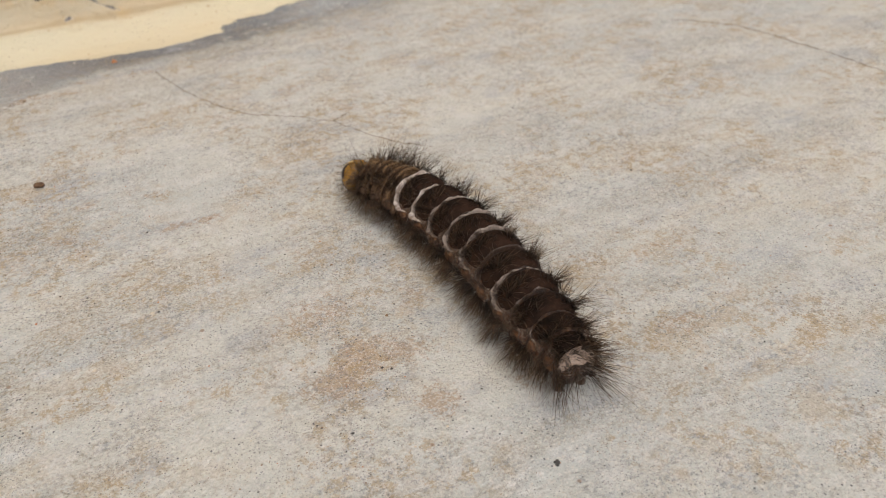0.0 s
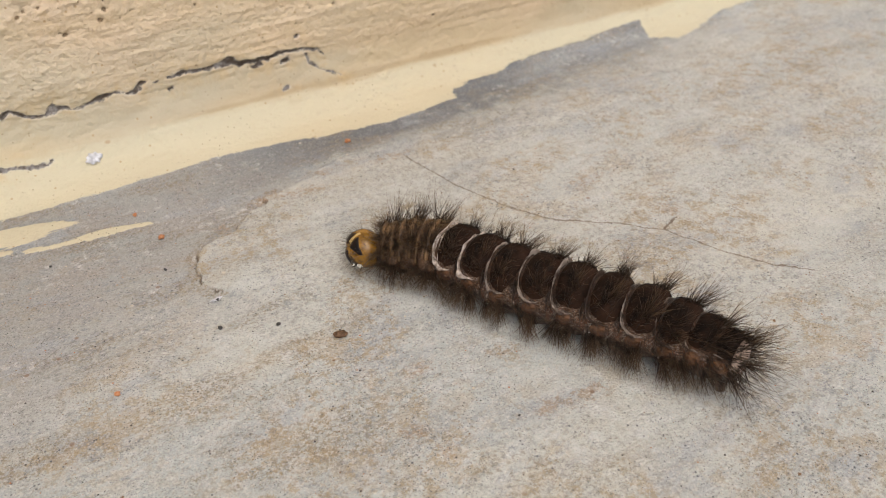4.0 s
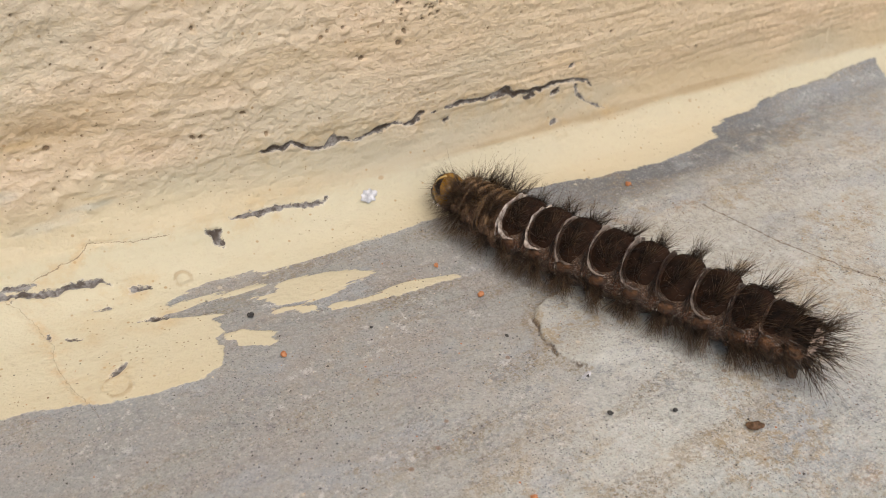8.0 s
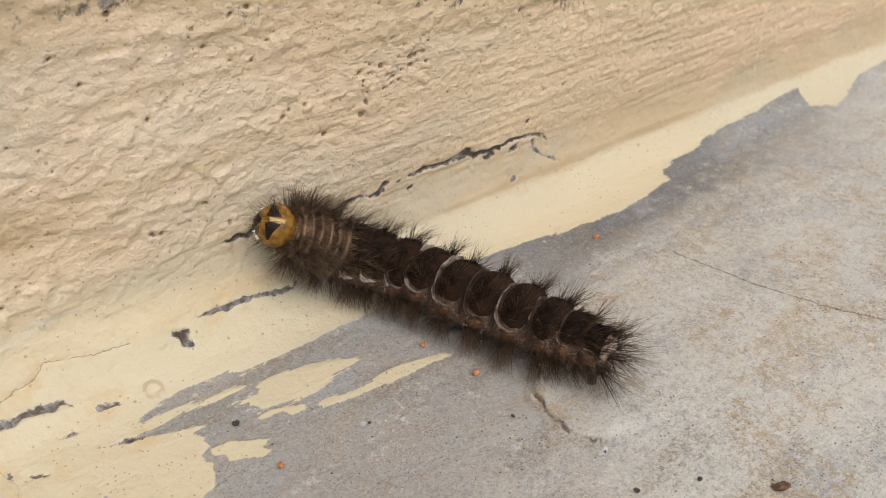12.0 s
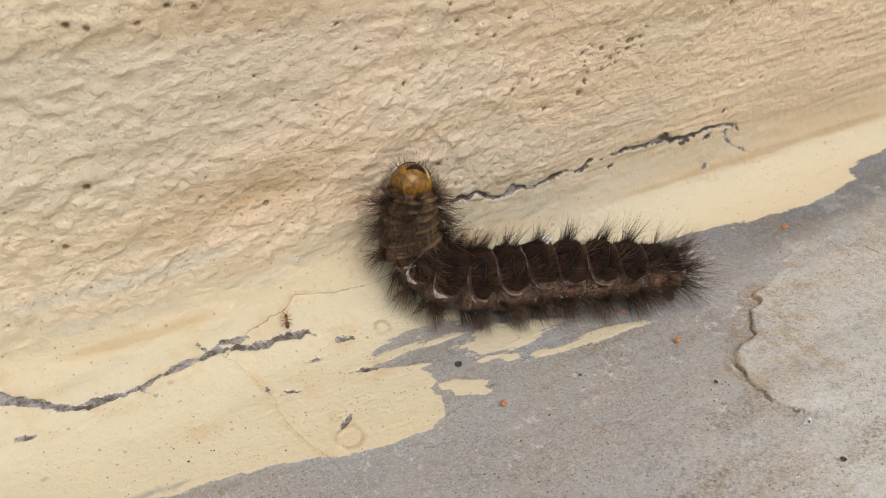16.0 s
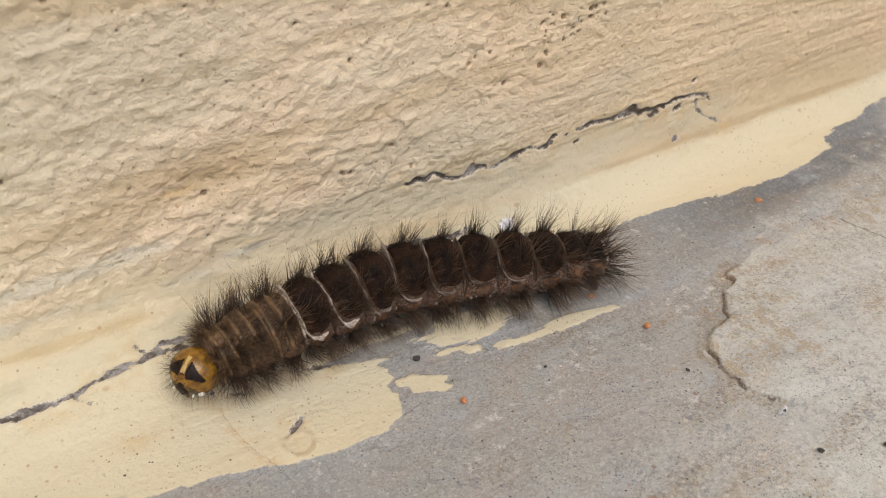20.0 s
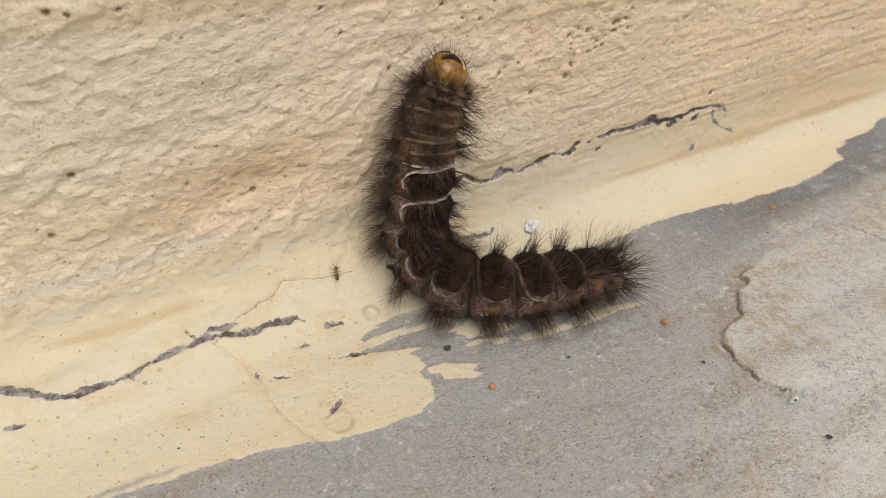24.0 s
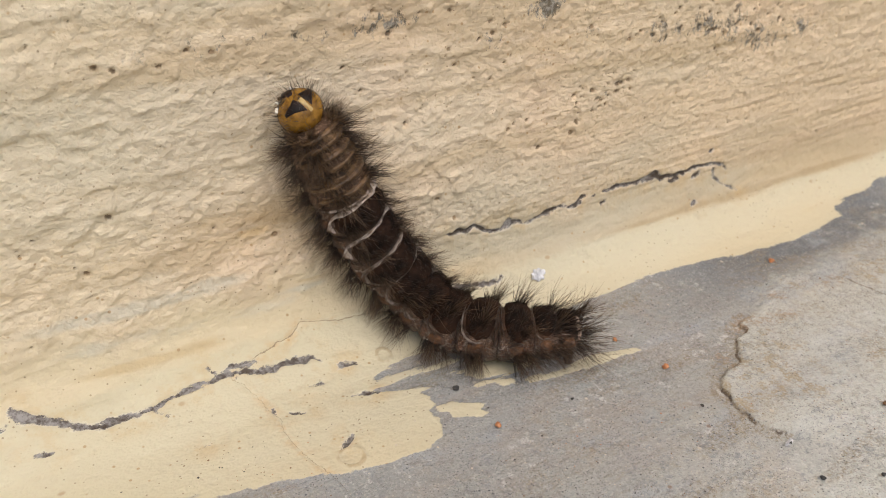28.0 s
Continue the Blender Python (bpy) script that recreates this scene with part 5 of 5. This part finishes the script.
def sand(count):
    """Loose sand and dust grains on the floor, too many to count."""
    rng = np.random.RandomState(12)
    x, s = rng.uniform(-0.125, 0.13, count), rng.uniform(0.052, 0.224, count)
    keep = rng.rand(count) < 0.12 + 1.5 * np.clip(rumple(x, s, 0.02, 0.012, 66, 3) + 0.10, 0, 1)
    x, s = x[keep], s[keep]
    f = fields(x, s)
    lift = relief(x, s, f)
    y, z, ny, nz = section(s)
    mid = np.stack([x, y + ny * lift, z + nz * lift], -1)
    r = 0.00008 * rng.lognormal(0.0, 0.42, len(x))
    corners = np.array([(1, 0, 0), (0, 1, 0), (-1, 0, 0), (0, -1, 0), (0, 0, 0.8), (0, 0, -0.5)], float)
    pts = mid[:, None] + corners[None] * r[:, None, None] * rng.uniform(0.6, 1.4, (len(x), 6, 1))
    base = np.arange(len(x))[:, None, None] * 6
    tris = (base + np.array([(0, 1, 4), (1, 2, 4), (2, 3, 4), (3, 0, 4), (1, 0, 5), (2, 1, 5), (3, 2, 5), (0, 3, 5)])[None]).reshape(-1, 3)
    me = bpy.data.meshes.new("sand")
    me.from_pydata(pts.reshape(-1, 3).tolist(), [], tris.tolist())
    n = Nodes("sand_grains")
    pick = n.island()
    c = n.mix(n.step(pick, 0.40, 0.42), (0.07, 0.06, 0.055), (0.24, 0.15, 0.09))
    c = n.mix(n.step(pick, 0.66, 0.68), c, (0.60, 0.53, 0.42))
    c = n.mix(n.step(pick, 0.93, 0.94), c, (0.45, 0.20, 0.10))
    ob = part("sand", me, n.done(c, 0.8, None, 0.3))
    tagged(ob, "fine dark, tan and pale sand grains strewn over the cement floor", "sand", kind="stuff")


sand(26000)
loose("white_flake", (1.35, 1.0, 0.32), 31, FLAKE, -16.8, 237.4, 20, "crumpled white flake of lime stuck low on the wall", "flake", 0.3, 0.65)
loose("white_flake", (0.75, 0.3, 0.2), 33, FLAKE, -8.9, 183.4, 10, "tiny bluish white flake on the cement floor", "flake", 0.3, 1.0)


def ant():
    """A small ant, x forward."""
    body = new("ant")
    tagged(body, "small dark ant with an amber middle, running over the paint", "ant")
    for name, x, r, mat in (("abdomen", -0.85, (0.62, 0.36, 0.34), ANT_SKIN), ("waist", -0.05, (0.42, 0.2, 0.2), ANT_AMBER), ("ant_head", 0.58, (0.32, 0.28, 0.24), ANT_SKIN)):
        bm = lump([v * MM for v in r], 2, 2, 0.05)
        bmesh.ops.translate(bm, verts=bm.verts, vec=(x * MM, 0, 0.5 * MM))
        part(name, bm, mat, body)
    for side in (-1, 1):
        for k, x in enumerate((0.2, -0.05, -0.3)):
            reach = (0.9, 0.0, -0.9)[k]
            me = leg_mesh((x * MM, side * 0.12 * MM, 0.45 * MM), ((x + reach * 0.7) * MM, side * 1.0 * MM, 0.0), 0.06 * MM, 0.035 * MM)
            part("ant_leg", me, ANT_AMBER, body)
        part("antenna", leg_mesh((0.8 * MM, side * 0.1 * MM, 0.6 * MM), (1.4 * MM, side * 0.45 * MM, 0.5 * MM), 0.045 * MM, 0.03 * MM), ANT_AMBER, body)
    return body


ANT = ant()


# ---- what moves ----
def spot(x, s, lift):
    """The place over the surface at x, s, lift (m), and the outward normal."""
    y, z, ny, nz = (float(v) for v in section(s))
    return Vector((x, y + ny * lift, z + nz * lift)), Vector((0, ny, nz))


def smooth_run(pts, count=120):
    """Even points along a smooth curve through the given ones, with their length."""
    p = [np.array(q) for q in pts]
    p = [2 * p[0] - p[1]] + p + [2 * p[-1] - p[-2]]
    out = []
    for a, b, c, d in zip(p, p[1:], p[2:], p[3:]):
        for u in np.linspace(0, 1, 30, endpoint=False):
            out.append(0.5 * (2 * b + (c - a) * u + (2 * a - 5 * b + 4 * c - d) * u ** 2 + (3 * b - a - 3 * c + d) * u ** 3))
    out.append(p[-2])
    return np.array(out)


def motions():
    """The caterpillar's crawl: its midline from head to rear at each time, in mm along the wall and across floor and cove; and the ant's run."""
    crawl = [
        (0.0, (57.6, 127.4), (61.5, 118.1), (63.7, 104.4), (63.4, 89.7), (61.6, 75.6), (59.7, 63.1)),
        (0.5, (47.6, 127.3), (54.5, 120.5), (59.7, 109.0), (61.6, 96.3), (62.5, 84.2), (61.4, 72.4)),
        (1.0, (43.9, 141.5), (51.5, 131.5), (57.2, 121.4), (60.6, 107.2), (62.7, 92.6), (61.9, 79.3)),
        (1.5, (43.8, 148.2), (50.2, 135.9), (55.2, 123.0), (59.8, 111.3), (62.4, 98.4), (62.8, 87.4)),
        (2.0, (36.5, 154.3), (43.2, 144.2), (48.9, 131.6), (54.6, 118.9), (58.7, 106.1), (61.4, 93.6)),
        (2.5, (31.2, 158.5), (39.2, 148.4), (44.4, 134.7), (49.4, 122.7), (54.4, 109.9), (56.5, 99.1)),
        (4.5, (10.6, 185.5), (19.6, 178.3), (27.3, 165.8), (35.0, 154.7), (41.3, 143.6), (45.5, 133.2)),
        (5.0, (5.2, 195.4), (12.5, 185.8), (21.7, 175.4), (31.0, 163.4), (37.4, 150.9), (40.9, 140.1)),
        (5.5, (-3.5, 196.7), (5.6, 191.2), (15.0, 182.0), (22.9, 171.8), (30.2, 160.5), (34.0, 149.9)),
        (6.0, (-6.1, 200.6), (1.5, 193.1), (9.6, 183.8), (17.1, 173.2), (25.4, 161.9), (33.0, 151.3)),
        (6.5, (-1.4, 214.1), (4.1, 202.0), (12.0, 188.0), (19.2, 175.1), (26.5, 161.7), (31.6, 150.3)),
        (7.0, (3.8, 220.9), (1.7, 207.7), (4.4, 195.0), (10.8, 184.6), (18.1, 172.4), (26.9, 157.7)),
        (7.5, (-2.4, 219.2), (2.0, 208.6), (5.9, 194.4), (12.5, 182.8), (18.5, 172.0), (23.7, 161.8)),
        (8.0, (-3.1, 230.4), (-1.3, 218.0), (3.3, 204.9), (8.7, 193.1), (14.2, 180.5), (18.9, 167.9)),
        (8.5, (-7.9, 237.1), (-2.9, 223.7), (0.9, 209.8), (5.3, 198.3), (9.0, 187.1), (12.8, 176.3)),
        (9.0, (-7.5, 247.9), (-4.2, 235.7), (0.5, 222.1), (4.2, 207.9), (7.2, 193.7), (11.0, 181.9)),
        (9.5, (-8.0, 251.9), (-5.4, 238.5), (-2.1, 222.3), (0.8, 210.4), (5.2, 197.9), (8.1, 187.7)),
        (10.0, (-12.6, 257.5), (-11.3, 248.4), (-6.4, 234.0), (-3.6, 218.0), (0.7, 202.2), (5.2, 187.8)),
        (10.5, (-7.8, 261.4), (-6.0, 251.6), (-3.3, 237.6), (-1.1, 220.9), (2.7, 206.6), (5.3, 192.1)),
        (11.0, (-12.1, 265.0), (-10.8, 255.6), (-7.3, 242.4), (-3.3, 225.0), (0.7, 209.4), (5.0, 195.0)),
        (11.5, (-20.9, 260.2), (-14.5, 248.2), (-7.3, 229.7), (-3.5, 215.7), (-0.0, 204.0), (3.4, 192.6)),
        (13.5, (-43.7, 236.1), (-31.8, 235.9), (-16.6, 232.0), (-6.9, 222.8), (-1.7, 210.5), (3.0, 197.6)),
        (14.0, (-47.7, 239.0), (-38.5, 235.4), (-23.2, 234.0), (-9.3, 226.6), (-0.7, 215.1), (5.0, 201.8)),
        (14.5, (-53.9, 240.6), (-41.7, 236.2), (-29.2, 234.1), (-16.9, 228.9), (-6.3, 219.0), (-1.0, 207.5)),
        (15.0, (-58.4, 242.0), (-50.6, 236.5), (-38.4, 231.6), (-24.8, 226.1), (-11.8, 220.6), (-1.2, 212.9)),
        (15.5, (-51.9, 254.2), (-46.5, 243.2), (-40.9, 232.1), (-28.0, 225.5), (-14.1, 221.1), (-1.4, 213.9)),
        (16.0, (-43.8, 259.7), (-45.1, 252.8), (-43.9, 243.2), (-37.8, 233.0), (-20.7, 224.7), (-3.3, 216.1)),
        (16.5, (-51.3, 259.9), (-48.0, 252.3), (-43.2, 239.1), (-33.3, 226.5), (-18.3, 221.2), (-5.0, 213.5)),
        (17.0, (-46.8, 263.9), (-48.3, 255.3), (-45.3, 243.7), (-37.1, 231.9), (-21.3, 224.1), (-3.9, 215.7)),
        (17.5, (-44.5, 267.7), (-46.0, 259.8), (-43.8, 248.1), (-38.8, 234.6), (-24.0, 223.3), (-10.2, 216.5)),
        (18.0, (-53.2, 266.9), (-52.6, 259.2), (-50.5, 249.6), (-44.3, 236.2), (-31.2, 226.9), (-9.9, 217.2)),
        (18.5, (-69.4, 252.8), (-61.0, 246.8), (-50.1, 239.3), (-37.7, 232.6), (-23.5, 226.3), (-10.1, 217.6)),
        (19.0, (-71.7, 245.1), (-64.8, 240.1), (-54.4, 237.3), (-41.0, 232.4), (-25.2, 225.7), (-9.9, 218.7)),
        (19.5, (-72.2, 229.7), (-65.1, 234.1), (-53.7, 235.3), (-40.6, 232.1), (-26.0, 225.3), (-11.2, 219.6)),
        (20.0, (-75.4, 229.5), (-67.8, 231.0), (-56.0, 232.4), (-42.7, 232.2), (-26.7, 225.2), (-10.9, 218.8)),
        (20.5, (-70.7, 237.1), (-62.4, 236.3), (-51.9, 234.9), (-39.6, 230.7), (-25.4, 224.1), (-10.9, 218.6)),
        (21.0, (-63.9, 256.2), (-62.5, 247.4), (-57.2, 238.0), (-47.5, 232.9), (-34.3, 227.2), (-10.0, 218.2)),
        (21.5, (-57.4, 263.0), (-57.5, 254.8), (-54.6, 241.4), (-45.0, 231.4), (-29.2, 223.7), (-12.2, 218.1)),
        (23.5, (-39.8, 273.5), (-41.0, 264.6), (-44.0, 255.6), (-43.0, 241.0), (-36.4, 222.4), (-11.9, 215.5)),
        (24.0, (-34.9, 273.6), (-38.8, 266.2), (-40.9, 255.0), (-42.0, 237.9), (-36.2, 222.9), (-14.4, 216.0)),
        (24.5, (-34.4, 275.0), (-39.1, 263.8), (-42.5, 252.6), (-41.4, 237.8), (-36.1, 221.5), (-12.8, 214.9)),
        (25.0, (-41.3, 277.5), (-40.8, 267.8), (-41.8, 254.5), (-42.6, 237.1), (-34.3, 222.3), (-13.9, 216.4)),
        (25.5, (-35.8, 278.6), (-41.2, 268.3), (-43.3, 256.6), (-40.9, 240.3), (-35.0, 223.5), (-15.7, 216.3)),
        (26.0, (-40.1, 278.9), (-42.3, 268.9), (-44.3, 258.0), (-43.4, 243.1), (-36.9, 224.6), (-15.8, 214.6)),
        (26.5, (-45.2, 278.8), (-45.7, 268.2), (-46.4, 256.7), (-42.9, 239.6), (-35.3, 223.9), (-14.4, 216.2)),
        (27.0, (-45.8, 280.8), (-46.1, 270.6), (-46.3, 259.3), (-43.9, 243.5), (-37.7, 225.7), (-19.2, 215.2)),
        (27.5, (-41.2, 281.6), (-45.7, 272.4), (-47.0, 260.7), (-42.8, 245.9), (-35.3, 228.5), (-19.6, 215.6)),
        (28.0, (-62.7, 280.2), (-58.8, 270.6), (-54.5, 260.0), (-46.7, 245.7), (-38.4, 225.6), (-23.8, 215.9)),
    ]
    lift = 0.0047
    # how the head turns to its left and nods on the body
    nod_t = [0, 4.5, 5, 6, 6.5, 7, 8, 8.5, 9, 10, 11, 11.5, 13.5, 15, 16, 17, 18, 19, 20, 20.5, 21, 21.5, 23.5, 27, 28]
    nod_yaw = [14, 35, 45, 66, 12, 0, 46, 0, 0, 0, 0, 0, 0, 0, -20, -10, 0, 5, 25, 30, 0, 0, 0, 0, 8]
    nod_pitch = [12, 5, 2, -8, 5, 28, 14, 24, 44, 38, 22, 15, 8, 14, 34, 32, 15, 6, 4, 4, 10, 24, 32, 34, 10]
    nod_out = [0.4, 0.6, 1.0, 2.2, 1.4, 1.6, 1.4, 0, -1.2, -0.6, -0.3, 0, 0, 0, -1.0, -1.0, 0, 0.4, 0.4, 0.4, 0, 0, -1.2, -1.2, 0]
    nod_up = [0, 0.3, 0.6, 1.6, 0.5] + [0] * 20
    base, head_rows, ring_rows = [], [], [[] for _ in BODY]
    for t, *run in crawl:
        line = smooth_run([(a / 1000, b / 1000) for a, b in run])
        places = [spot(a, b, lift) for a, b in line]
        xyz = np.array([p for p, _ in places])
        far = np.concatenate([[0], np.cumsum(np.linalg.norm(np.diff(xyz, axis=0), axis=1))])

        def along(f):
            w = f * far[-1]
            q = [float(np.interp(w, far, xyz[:, k])) for k in range(3)]
            ahead = [float(np.interp(min(w + 0.002, far[-1]), far, xyz[:, k])) for k in range(3)]
            back = [float(np.interp(max(w - 0.002, 0), far, xyz[:, k])) for k in range(3)]
            n = Vector([float(np.interp(w, far, np.array([m[k] for _, m in places]))) for k in range(3)])
            tangent = (Vector(back) - Vector(ahead)).normalized()
            up = (n - tangent * n.dot(tangent)).normalized()
            left = up.cross(tangent)
            turn = Matrix((tangent, left, up)).transposed().to_4x4()
            return Matrix.Translation(q) @ turn @ pose(0, 0, 0, 18 * abs(n.y), 0, 0)

        root = Matrix.Translation(along(0.6).translation)
        base.append((t, root))
        back_to = root.inverted()
        head_rows.append((t, back_to @ along(0.011) @ pose(0, 0, 0, 0, 0, float(np.interp(t, nod_t, nod_yaw))) @ pose(MM * float(np.interp(t, nod_t, nod_out)), 0, MM * float(np.interp(t, nod_t, nod_up)), 0, float(np.interp(t, nod_t, nod_pitch)), 0)))
        for k, (_, f, *_) in enumerate(RINGS):
            ring_rows[k].append((t, back_to @ along(f)))
    walk(CATERPILLAR, base)
    walk(HEAD, head_rows)
    for ob, rows in zip(BODY, ring_rows):
        walk(ob, rows)
    run = [(0.0, -150, 226, 20), (12.0, -140, 226, 10), (14.0, -100, 226, 10), (15.0, -77, 229, 20), (16.0, -66.7, 238.3, 80), (17.0, -79, 240, 185), (19.0, -112, 236, 200), (20.5, -110, 232, 290), (21.5, -93.9, 231.9, 20), (22.5, -78, 231, 10), (23.5, -63.2, 230.6, 50), (24.0, -55.4, 240.5, 80), (24.5, -55.7, 252.0, 100),
           (25.0, -53.6, 246.2, 150), (25.5, -54.6, 238.2, 215), (26.0, -55, 221, 270), (26.5, -53.9, 202.5, 290), (27.0, -28.6, 185.4, 335), (27.5, -7.4, 183.9, 355), (28.0, 12, 181, 350)]
    rows = []
    for t, x, s, turn in run:
        y, z, ny, nz = (float(v) for v in section(s / 1000))
        rows.append((t, pose(x / 1000, y + ny * 0.0004, z + nz * 0.0004, math.degrees(math.atan2(-ny, nz)), 0, 0) @ pose(0, 0, 0, 0, 0, turn)))
    walk(ANT, rows)


motions()
